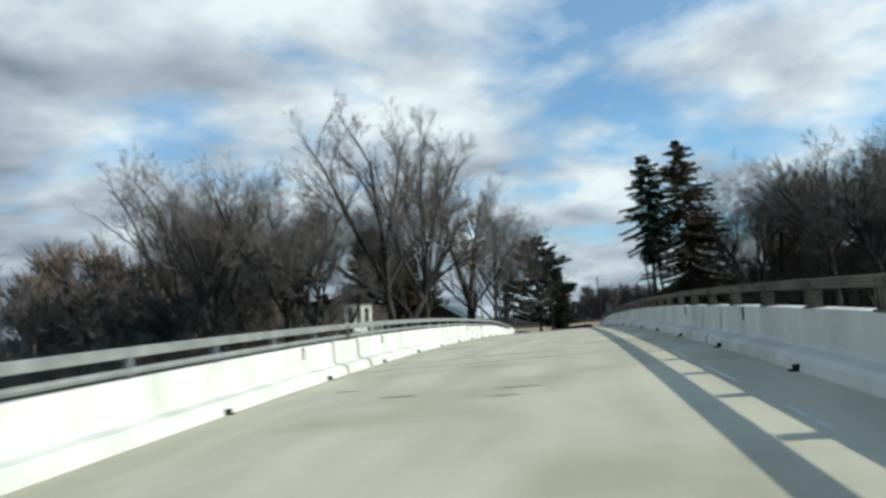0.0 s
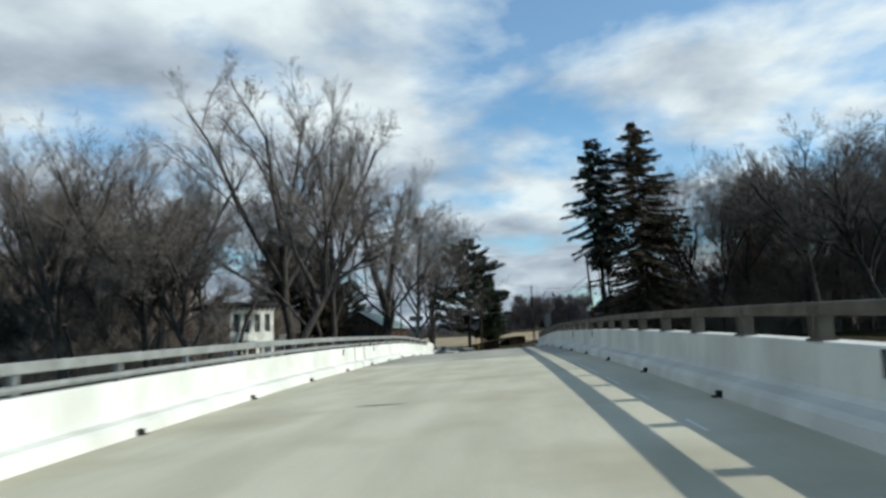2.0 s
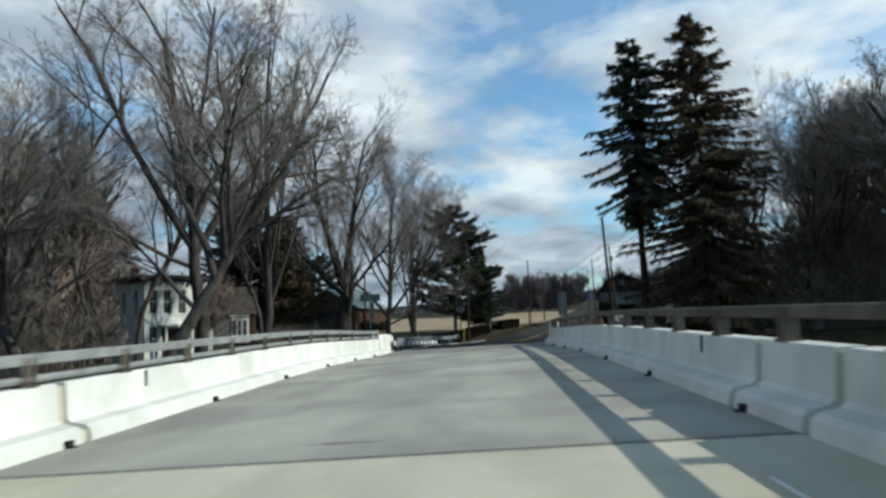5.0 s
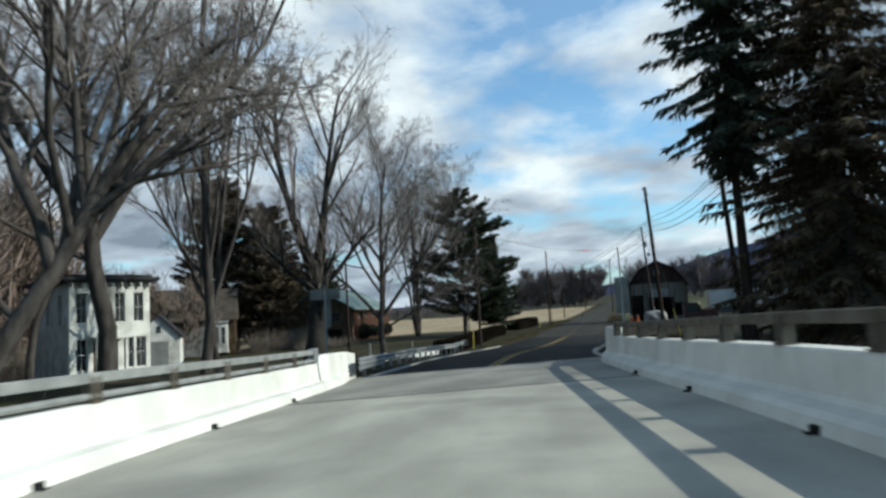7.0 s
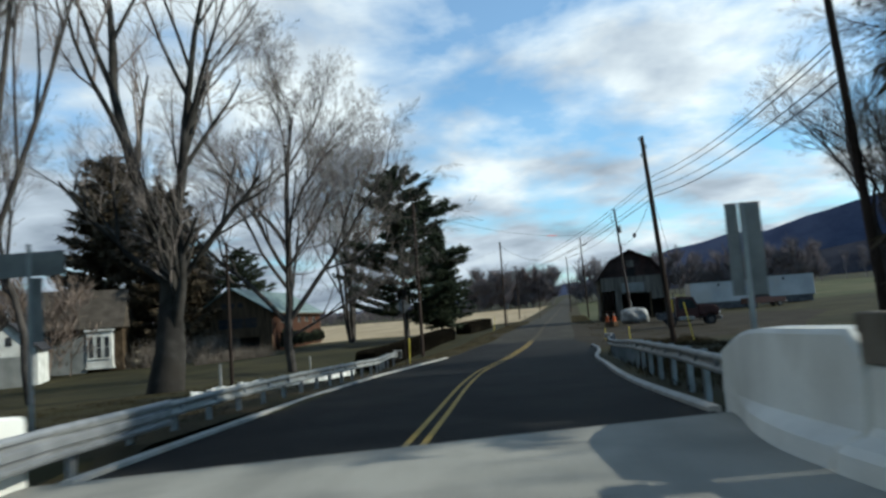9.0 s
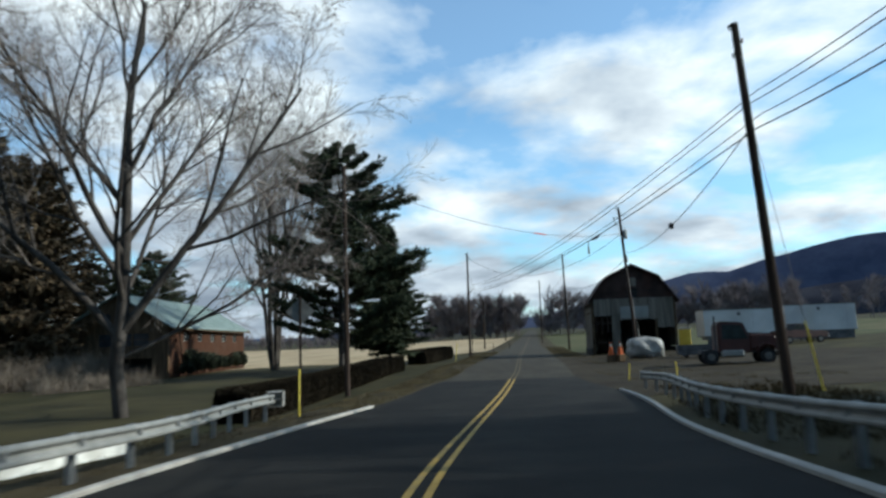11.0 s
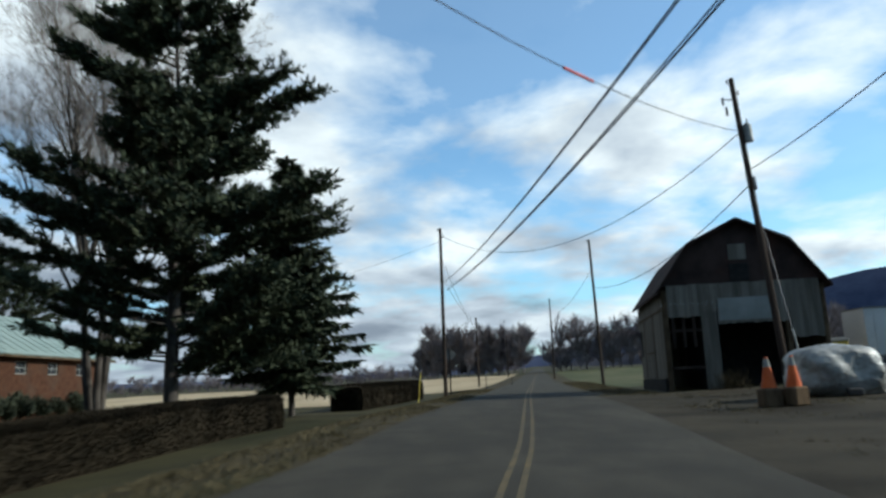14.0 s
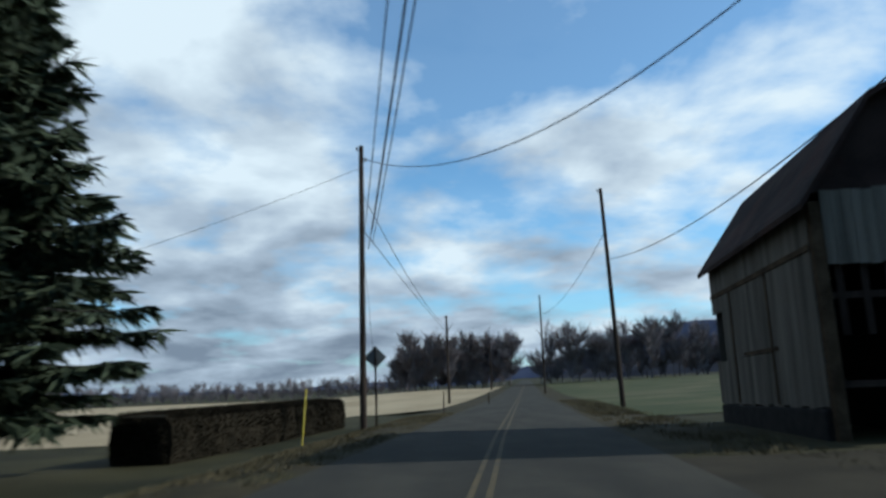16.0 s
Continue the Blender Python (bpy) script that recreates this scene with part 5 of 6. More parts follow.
def road_sign(x, y, rz, plates, post_h, label, post_mat=None):
    t = thing("road_sign", pose(x, y, terrain(x, y), 0, 0, rz), label, "road sign", "road signs")
    bm = boxes(((-0.03, -0.02, -0.2), (0.03, 0.02, post_h)), ((-0.045, -0.004, -0.2), (0.045, 0.004, post_h)))
    part("post", bm, post_mat or M_GALV, t)
    for cx, cz, w, h, turn in plates:
        bm = bmesh.new()
        box(bm, (-w / 2, 0.022, -h / 2), (w / 2, 0.030, h / 2), 0.002)
        box(bm, (-w / 2 + 0.04, 0.018, -0.02), (w / 2 - 0.04, 0.024, 0.02))
        bmesh.ops.transform(bm, matrix=Matrix.Translation((cx, 0, cz)) @ Matrix.Rotation(radians(turn), 4, "Y"), verts=bm.verts)
        part("sign_plate", bm, M_SIGNBACK, t, "bare grey back of the plate")


road_sign(-8.0, 100.0, 0, ((0.0, 3.5, 1.4, 0.48, 0), (0.14, 2.6, 0.22, 1.25, 0)), 3.9, "back of a grey sign with a wide plate")
road_sign(5.05, 97.9, -6, ((-0.16, 2.75, 0.20, 1.5, 0), (0.16, 2.75, 0.26, 1.5, 0)), 3.5, "back of tall narrow grey marker plates by the bridge")
road_sign(-4.1, 137.5, 6, ((0.0, 4.0, 0.80, 0.80, 45),), 4.6, "back of a diamond warning sign before the hedge", M_POLE)
road_sign(6.5, 205.6, 4, ((0.0, 3.35, 0.78, 0.78, 45),), 3.9, "back of a diamond warning sign by the pole", M_POLE)
t = thing("road_sign", pose(14.6, 236.0, terrain(14.6, 236)), "small square sign on a low post", "road sign", "road signs")
part("post", boxes(((-0.04, -0.04, -0.2), (0.04, 0.04, 1.3))), M_POLE, t)

# ---- buildings ----


def window(parent, w, h, m, frame_mat, glass=None, bars=1, sill=True, name="window"):
    """A window with frame, glass, glazing bars and sill; stands in the plane y = 0, facing -y."""
    t = 0.07
    bm = boxes(((-w / 2, -0.05, 0), (-w / 2 + t, 0.03, h)), ((w / 2 - t, -0.05, 0), (w / 2, 0.03, h)), ((-w / 2 + t, -0.05, h - t), (w / 2 - t, 0.03, h)), ((-w / 2 + t, -0.05, 0), (w / 2 - t, 0.03, t)), ((-w / 2 + t, -0.03, h / 2 - 0.025), (w / 2 - t, 0.03, h / 2 + 0.025)))
    for k in range(bars):
        x = -w / 2 + w * (k + 1) / (bars + 1)
        box(bm, (x - 0.015, -0.025, t), (x + 0.015, 0.03, h - t))
    fr = part(name, bm, frame_mat, parent)
    fr.matrix_local = m
    gl = part("pane", boxes(((-w / 2 + t, 0.0, t), (w / 2 - t, 0.015, h - t))), glass or M_WINDOW, fr)
    if sill:
        part("sill", boxes(((-w / 2 - 0.06, -0.12, -0.08), (w / 2 + 0.06, 0.02, -0.002)), bevel=0.01), frame_mat, fr)
    return fr


def wall_with_holes(bm, w, h, holes, th, m):
    """A wall in the plane y 0..th, x 0..w, with rectangular holes (x0, z0, x1, z1)."""
    xs = sorted({0.0, w, *[v for q in holes for v in (q[0], q[2])]})
    zs = sorted({0.0, h, *[v for q in holes for v in (q[1], q[3])]})
    for x0, x1 in zip(xs, xs[1:]):
        run = None
        for z0, z1 in zip(zs, zs[1:]):
            cx, cz = (x0 + x1) / 2, (z0 + z1) / 2
            hole = any(q[0] < cx < q[2] and q[1] < cz < q[3] for q in holes)
            if not hole:
                run = (run[0], z1) if run else (z0, z1)
            if hole and run:
                box(bm, (x0, 0, run[0]), (x1, th, run[1]), 0, m)
                run = None
        if run:
            box(bm, (x0, 0, run[0]), (x1, th, run[1]), 0, m)
    bmesh.ops.remove_doubles(bm, verts=bm.verts, dist=0.0005)


def gable_roof(bm, w, l, z, rise, over, th=0.16):
    """Two slabs over x -w/2..w/2, y 0..l."""
    for s in (-1, 1):
        e, k = w / 2 + over, rise / (w / 2)
        prism(bm, [(0, z + rise), (s * e, z + rise - e * k), (s * e, z + rise - e * k + th), (0, z + rise + th)], -over, l + over)


# white two-storey house on the creek bank
hz = -2.7
house = thing("white_house", pose(-38.4, 127.9, hz, 0, 0, 52), "tall white two-storey house with a flat bracketed roof", "house")
HW, HD, HH = 7.2, 9.0, 9.4
cols = (0.55, 2.2, 3.95, 5.65)
holes = [(x, 5.6, x + 0.95, 8.3) for x in cols] + [(x, 1.4, x + 0.95, 4.2) for x in (0.55, 4.7, 5.85)] + [(2.0, 0.5, 4.2, 3.9)]
bm = bmesh.new()
wall_with_holes(bm, HW, HH, holes, 0.3, pose(0, 0, 0))
part("wall", bm, M_HOUSE, house)
bm = bmesh.new()
wall_with_holes(bm, HD - 0.6, HH, [(1.5, 5.6, 2.4, 8.2), (4.6, 5.6, 5.5, 8.2), (1.5, 1.4, 2.4, 4.0), (4.6, 1.4, 5.5, 4.0)], 0.3, pose(HW, 0.3, 0, 0, 0, 90))
part("wall", bm, M_HOUSE, house)
bm = bmesh.new()
wall_with_holes(bm, HD - 0.6, HH, [(1.5, 5.6, 2.4, 8.2), (4.6, 5.6, 5.5, 8.2)], 0.3, pose(0.3, 0.3, 0, 0, 0, 90))
part("wall", bm, M_HOUSE, house)
bm = bmesh.new()
wall_with_holes(bm, HW, HH, [], 0.3, pose(0, HD - 0.3, 0))
part("wall", bm, M_HOUSE, house)
# black block behind the windows, in place of unlit rooms
part("black_room_core", boxes(((0.5, 0.8, 0.2), (HW - 0.5, HD - 0.5, HH - 0.2))), M_BLACK, house)
for q in holes[:-1]:
    window(house, 0.95, q[3] - q[1], pose((q[0] + q[2]) / 2, 0.14, q[1]), M_HOUSE)
for y in (1.8 + 0.45, 4.9 + 0.45):
    for z, h in ((5.6, 2.6), (1.4, 2.6)):
        window(house, 0.9, h, pose(HW - 0.14, y, z, 0, 0, 90), M_HOUSE)
part("door", boxes(((2.15, 0.16, 0.5), (4.05, 0.22, 3.8)), ((2.0, 0.1, 0.5), (2.15, 0.25, 3.9)), ((4.05, 0.1, 0.5), (4.2, 0.25, 3.9))), M_STONE, house, "dark recessed double door")
bm = boxes(((-0.75, -0.75, HH), (HW + 0.75, HD + 0.75, HH + 0.28)), ((-0.55, -0.55, HH - 0.2), (HW + 0.55, HD + 0.55, HH)), ((-0.2, -0.2, HH + 0.28), (HW + 0.2, HD + 0.2, HH + 0.55)), bevel=0.03)
part("roof", bm, M_ROOF, house)
br = None
for k in range(9):
    if br is None:
        br = part("bracket", boxes(((-0.08, -0.5, HH - 0.55), (0.08, 0.0, HH - 0.22)), bevel=0.03), M_HOUSE, house)
        ob = br
    else:
        ob = new("bracket", br.data)
        ob.parent = house
    ob.matrix_local = pose(0.15 + k * (HW - 0.3) / 8, 0, 0)
part("portico", boxes(((1.6, -1.6, 4.1), (4.6, 0.0, 4.35)), ((1.7, -1.5, 0.2), (1.95, -1.25, 4.1)), ((4.25, -1.5, 0.2), (4.5, -1.25, 4.1)), ((1.6, -1.6, 0.0), (4.6, 0.0, 0.25)), bevel=0.02), M_HOUSE, house)
part("chimney", boxes(((1.0, 5.0, HH + 0.5), (1.7, 5.8, HH + 1.7)), bevel=0.03), M_BRICK, house)

# cottage with a white gable
cz = -2.6
cot = thing("cottage", pose(-46.6, 160.0, cz, 0, 0, 22), "small white gabled cottage with an arched attic window", "house")
bm = bmesh.new()
prism(bm, [(-2.6, 0), (2.6, 0), (2.6, 4.0), (0, 6.6), (-2.6, 4.0)], 0, 7.0)
part("wall", bm, M_HOUSE, cot)
bm = bmesh.new()
gable_roof(bm, 5.2, 7.0, 4.0, 2.6, 0.35)
part("roof", bm, M_ROOF, cot)
part("door", boxes(((-1.0, -0.08, 0.0), (1.2, -0.003, 3.2)), bevel=0.01), M_GREYSIDING, cot, "grey double door")
bm = bmesh.new()
n = 12
pts = [(0.28 * math.cos(a), 5.0 + 0.28 * math.sin(a)) for a in np.linspace(0, math.pi, n)] + [(-0.28, 4.3), (0.28, 4.3)]
prism(bm, pts, -0.05, -0.003)
part("window", bm, M_WINDOW, cot, "dark arched attic window")

# grey farmhouse with a white bay
fz = -2.4
farm = thing("farmhouse", pose(-47.3, 176.5, fz, 0, 0, 16), "dark-roofed stone farmhouse with a white bay window", "house")
bm = bmesh.new()
prism(bm, [(-7.5, 0), (4.2, 0), (4.2, 5.6), (-7.5, 5.6)], 0.0, 8.0)
part("wall", bm, M_STONE, farm)
bm = bmesh.new()
prism(bm, [(-0.5, 5.55), (8.5, 5.55), (4.0, 10.8)], -0.4, 8.4, pose(-8.1, 4.4, 0, 0, 0, -90) @ pose(-4.0, 0, 0))
prism(bm, [(-5.0, 5.6), (5.0, 5.6), (0, 10.6)], -0.3, 12.3, pose(-7.8, 4.0, 0, 0, 0, -90))
part("roof", bm, M_BROWNROOF, farm)
bm = bmesh.new()
prism(bm, [(-4.9, 0.2), (0.18, 0.2), (0.18, 5.0), (-4.9, 3.4)], -1.0, -0.004)
part("lean_to", bm, M_GREYSIDING, farm, "low grey lean-to with a sloping top")
bm = bmesh.new()
prism(bm, [(-5.2, 3.32), (0.18, 5.004), (0.18, 5.15), (-5.2, 3.46)], -1.25, -0.004)
part("lean_to_roof", bm, M_BROWNROOF, farm)
bm = boxes(((0.2, -1.1, 0.9), (3.2, 0.05, 5.2)), ((0.0, -1.3, 5.2), (3.4, 0.1, 5.45)), ((0.1, -1.2, 0.6), (3.3, 0.05, 0.9)), bevel=0.03)
bay = part("bay", bm, M_HOUSE, farm, "white boxed bay")
for k in range(3):
    window(bay, 0.7, 2.7, pose(0.75 + k * 0.92, -1.12, 1.9), M_HOUSE, bars=0)
for x in (-5.5, -3.0):
    window(farm, 1.0, 1.8, pose(x - 1.4, -0.02, 3.2), M_HOUSE)

# brick house with a pale green roof
bz = terrain(-31, 196) - 0.15
brick = thing("brick_house", pose(-33.0, 189.5, bz, 0, 0, -3), "brick house with a pale green metal roof and garage below", "house")
BW, BL, BE = 11.2, 27.0, 6.0
bm = bmesh.new()
wall_with_holes(bm, BW, BE, [(3.0, 0.2, 9.4, 2.4), (3.4, 3.7, 9.1, 5.2)], 0.3, pose(-BW / 2, 0, 0))
part("front_wall", bm, M_PLANK, brick, "brown board and stone wall")
bm = bmesh.new()
prism(bm, [(-BW / 2, BE), (BW / 2, BE), (0, BE + 3.4)], 0.0, 0.3)
part("gable", bm, M_PLANK, brick)
bm = bmesh.new()
side_holes = [(4.0 + 4.4 * k, 4.2, 5.5 + 4.4 * k, 5.2) for k in range(5)]
wall_with_holes(bm, BL - 0.6, BE, side_holes, 0.3, pose(BW / 2, 0.3, 0, 0, 0, 90))
wall_with_holes(bm, BL - 0.6, BE, [], 0.3, pose(-BW / 2 + 0.3, 0.3, 0, 0, 0, 90))
box(bm, (-BW / 2, BL - 0.3, 0), (BW / 2, BL, BE))
part("side_wall", bm, M_BRICK, brick)
# solid black core, so that windows and garage look unlit inside
part("black_room_core", boxes(((-BW / 2 + 0.5, 1.2, 0.1), (BW / 2 - 0.5, BL - 0.6, BE - 0.1))), M_BLACK, brick)
for q in side_holes:
    window(brick, 1.5, 1.0, pose(BW / 2 - 0.14, 0.3 + (q[0] + q[2]) / 2, 4.2, 0, 0, 90), M_GREYSIDING)
for k in range(3):
    window(brick, 1.86, 1.5, pose(-BW / 2 + 4.35 + 1.9 * k, 0.12, 3.7), M_PLANK, bars=0)
for k in range(3):
    bm = bmesh.new()
    bmesh.ops.create_cone(bm, cap_ends=True, segments=14, radius1=0.38, radius2=0.38, depth=0.06, matrix=pose(-1.2 + 1.2 * k, -0.035, 7.0, 90, 0, 0))
    part("vent", bm, M_WINDOW, brick, "round dark attic opening")
bm = bmesh.new()
gable_roof(bm, BW, BL, BE, 3.4, 0.7, 0.12)
roof = part("roof", bm, M_GREENROOF, brick)
slope = math.atan2(3.4, BW / 2)
seam = None
for k in range(22):
    y = -0.6 + k * 1.33
    if seam is None:
        seam = part("seam", boxes(((-0.02, -0.02, 0), (6.9, 0.02, 0.035))), M_GREENROOF, roof)
        ob = seam
    else:
        ob = new("seam", seam.data)
        ob.parent = roof
    ob.matrix_local = pose(0, y, BE + 3.4 + 0.125, 0, math.degrees(slope), 0)
part("fascia", boxes(((BW / 2 + 0.66, -0.7, BE - 0.56), (BW / 2 + 0.70, BL + 0.7, BE - 0.32))), M_PLANK, brick)
GS = "clipped shrubs"
shrub = None
for k in range(9):
    x, y = -26.2 + R.uniform(-0.3, 0.3), 191.5 + k * 2.7
    if shrub is None:
        rnd = random.Random(77)
        vs, fs = [], []
        for i in range(1400):
            a, c = rnd.uniform(0, math.tau), rnd.uniform(-0.2, 1)
            q = math.sqrt(max(0.0, 1 - c * c)) if c > 0 else 1.0
            d = Vector((math.cos(a) * q, math.sin(a) * q, c)).normalized()
            spray(vs, fs, Vector((d.x * 0.75, d.y * 0.75, 0.8 + d.z * 0.8)) * rnd.uniform(0.5, 1.0), (d + Vector((0, 0, 0.4))).normalized(), rnd.uniform(0.15, 0.35), rnd.uniform(0.03, 0.06), rnd)
        shrub = thing("shrub", at(x, y), "dark rounded shrub against the brick wall", "shrub", GS)
        make("foliage", vs, fs, M_SPRUCE, shrub)
    else:
        place(shrub, x, y, 40 * k, R.uniform(1.15, 1.75))

# barn
barn_z = terrain(20.0, 190.0) - 0.1
barn = thing("barn", pose(22.4, 185.4, barn_z, 0, 0, -8), "old grey board barn with a dark gambrel roof and open bays", "barn")
W2, DEP, EAVE, KNEE, PEAK, KX = 4.35, 9.9, 5.6, 8.0, 9.3, 2.75
for x0, x1, z0, z1 in ((-W2, -W2 + 0.28, 0, EAVE), (-2.3, -1.45, 0, 4.3), (2.15, 2.4, 0, 4.3), (W2 - 0.25, W2, 0, EAVE)):
    part("pier", boxes(((x0, 0, z0), (x1, 0.22, z1)), bevel=0.02), M_BOARD if z1 < 5 and x0 < 0 else M_STONE, barn)
# front boards over the bays
BOARDS = []
x, k = -W2 + 0.28, 0
while x < W2 - 0.26:
    w_ = min(0.24, W2 - 0.25 - x)
    base = 4.05 if x < -2.25 else (4.3 if x < -1.5 else (3.6 if x < 2.3 else 2.7))
    BOARDS.append((x, x + w_ - 0.012, base + R.uniform(-0.05, 0.03), EAVE + 0.25, 0.0))
    x += w_
board_mesh = {}


def board(parent, x0, x1, z0, z1, y, th=0.03, m=None, material=None):
    me_key = (round(x1 - x0, 2), round(z1 - z0, 1), th)
    if me_key not in board_mesh:
        bm = boxes(((0, -th, 0), (x1 - x0, 0, z1 - z0)))
        ob = part("board", bm, material or M_BOARD, parent)
        board_mesh[me_key] = ob.data
    else:
        ob = new("board", board_mesh[me_key])
        ob.parent = parent
    ob.matrix_local = (m or Matrix.Identity(4)) @ pose(x0, y, z0)
    return ob


for x0, x1, z0, z1, y in BOARDS:
    board(barn, x0, x1, z0, z1, y)
part("pale_panel", boxes(((-1.35, -0.06, 3.75), (1.55, -0.034, 5.0)), bevel=0.01), M_GREYSIDING, barn, "pale weathered sheet nailed over the bay")
# slats of the first bay
for k in range(3):
    x = -W2 + 0.45 + k * 0.56
    board(barn, x, x + 0.16, 2.4, 4.1, 0.12, 0.028, None, M_POLE)
for z in (3.25, 1.2):
    part("bay_rail", boxes(((-W2 + 0.28, 0.125, z), (-2.25, 0.19, z + 0.16))), M_POLE, barn)
# sides and back of boards
for s, m in ((-1, pose(-W2, DEP, 0, 0, 0, -90)), (1, pose(W2, 0.22, 0, 0, 0, 90))):
    y = 0.0
    while y < DEP - 0.3:
        w_ = 0.44
        open_end = s < 0 and y < 0.9
        z0 = 3.9 if open_end else 0.75 + 0.04 * math.sin(y * 5)
        board(barn, y, y + w_ - 0.012, z0, EAVE, 0.0, 0.03, m)
        if open_end:
            board(barn, y, y + w_ - 0.012, 0.75, 2.2, 0.0, 0.03, m)
        y += w_
part("batten", boxes(((-W2 - 0.06, 0.2, 4.45), (-W2 - 0.034, DEP, 4.6)), ((-W2 - 0.06, 3.2, 2.25), (-W2 - 0.034, 6.4, 2.36)), ((-W2 - 0.06, 3.6, 0.8), (-W2 - 0.034, 3.75, 4.45)), ((-W2 - 0.06, 7.4, 0.8), (-W2 - 0.034, 7.55, 4.45))), M_STONE, barn, "dark door track and battens")
y = -W2
k = 0
while y < W2 - 0.2:
    board(barn, y, y + 0.42, -0.1, EAVE, DEP - 0.33, 0.03)
    y += 0.42
    k += 1
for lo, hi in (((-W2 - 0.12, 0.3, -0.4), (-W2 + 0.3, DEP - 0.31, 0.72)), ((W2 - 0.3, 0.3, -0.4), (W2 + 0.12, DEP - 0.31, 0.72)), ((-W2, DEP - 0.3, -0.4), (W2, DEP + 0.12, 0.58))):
    part("footing", boxes((lo, hi), bevel=0.03), M_BLACK, barn, "black footing below the barn boards")
part("loft_floor", boxes(((-W2 + 0.1, 0.3, 4.35), (W2 - 0.1, DEP - 0.1, 4.5))), M_STONE, barn)
# added walls coloured black for the darkness deep in the bays
part("black_bay_backing", boxes(((-0.8, 3.8, 0), (W2 - 0.3, 4.0, 4.3)), ((-2.2, 0.4, 0), (-2.05, 6.0, 4.3))), M_BLACK, barn)
bm = bmesh.new()
prism(bm, [(-W2, EAVE + 0.2), (W2, EAVE + 0.2), (KX, KNEE), (0, PEAK), (-KX, KNEE)], 0.02, 0.2)
part("gable", bm, M_SHINGLE, barn, "dark shingled gable")
bm = bmesh.new()
prism(bm, [(-W2, EAVE + 0.2), (W2, EAVE + 0.2), (KX, KNEE), (0, PEAK), (-KX, KNEE)], DEP - 0.2, DEP - 0.02)
part("gable", bm, M_SHINGLE, barn)
part("gable_window", boxes(((-0.5, -0.03, 7.1), (0.45, 0.015, 8.0)), bevel=0.01), M_BOARD, barn, "pale boarded gable window")
part("hay_door", boxes(((-0.55, -0.02, 5.9), (0.5, 0.015, 6.9)), bevel=0.01), M_BLACK, barn)
bm = bmesh.new()
o = 0.42
for s in (-1, 1):
    kx, ky = W2 - KX, KNEE - EAVE
    ex, ez = W2 + o * 0.75, EAVE - 0.28
    prism(bm, [(s * ex, ez), (s * KX, KNEE), (s * KX, KNEE + 0.14), (s * (ex + 0.02), ez + 0.14)], -o, DEP + o)
    prism(bm, [(s * KX, KNEE), (0, PEAK), (0, PEAK + 0.14), (s * KX, KNEE + 0.14)], -o, DEP + o)
roof = part("roof", bm, M_SHINGLE, barn)
# shingle courses
for s in (-1, 1):
    for (xa, za), (xb, zb), n in (((W2 + o * 0.75, EAVE - 0.28), (KX, KNEE), 13), ((KX, KNEE), (0.0, PEAK), 11)):
        L = math.hypot(xb - xa, zb - za)
        c = None
        for k in range(n):
            u = (k + 0.0) / n
            px, pz = xa + (xb - xa) * u, za + (zb - za) * u
            key = ("course", round(L / n, 3))
            if key not in board_mesh:
                ob = part("shingle_course", boxes(((0, -o, 0.0), (L / n + 0.02, DEP + o, 0.022))), M_SHINGLE, roof)
                board_mesh[key] = ob.data
            else:
                ob = new("shingle_course", board_mesh[key])
                ob.parent = roof
            tilt = math.degrees(math.atan2(zb - za, xa - xb))
            m = Matrix.Translation((s * px, 0, pz + 0.142)) @ (Matrix.Identity(4) if s < 0 else Matrix.Diagonal((-1, 1, 1, 1)))
            ob.matrix_local = m @ pose(0, 0, 0, 0, -tilt + 1.5, 0)

# ---- yard ----
yz = terrain(28.3, 188)
wc = thing("portable_toilet", pose(28.4, 187.6, yz, 0, 0, -20), "yellow portable toilet with a white roof", "portable toilet")
part("cabin", boxes(((-0.6, -0.6, 0.1), (0.6, 0.6, 2.1)), bevel=0.03), M_TOILET, wc)
part("roof", boxes(((-0.66, -0.66, 2.1), (0.66, 0.66, 2.25)), ((-0.45, -0.45, 2.25), (0.45, 0.45, 2.33)), bevel=0.03), M_WHITE, wc)
part("door", boxes(((-0.48, -0.63, 0.2), (0.48, -0.605, 2.0)), bevel=0.006), M_TOILET, wc)
part("base", boxes(((-0.66, -0.66, 0), (0.66, 0.66, 0.1)), bevel=0.01), M_RUBBER, wc)


def wheel(parent, x, y, r, w_):
    bm = bmesh.new()
    bmesh.ops.create_cone(bm, cap_ends=True, segments=20, radius1=r, radius2=r, depth=w_, matrix=pose(x, y, r, 90, 0, 0))
    bmesh.ops.bevel(bm, geom=[e for e in bm.edges if len(e.link_faces) == 2 and any(len(f.verts) > 4 for f in e.link_faces)], offset=0.04, segments=2, affect="EDGES")
    t = part("wheel", bm, M_RUBBER, parent)
    bm = bmesh.new()
    bmesh.ops.create_cone(bm, cap_ends=True, segments=16, radius1=r * 0.55, radius2=r * 0.5, depth=w_ + 0.02, matrix=pose(x, y, r, 90, 0, 0))
    part("rim", bm, M_SIGNBACK, t)


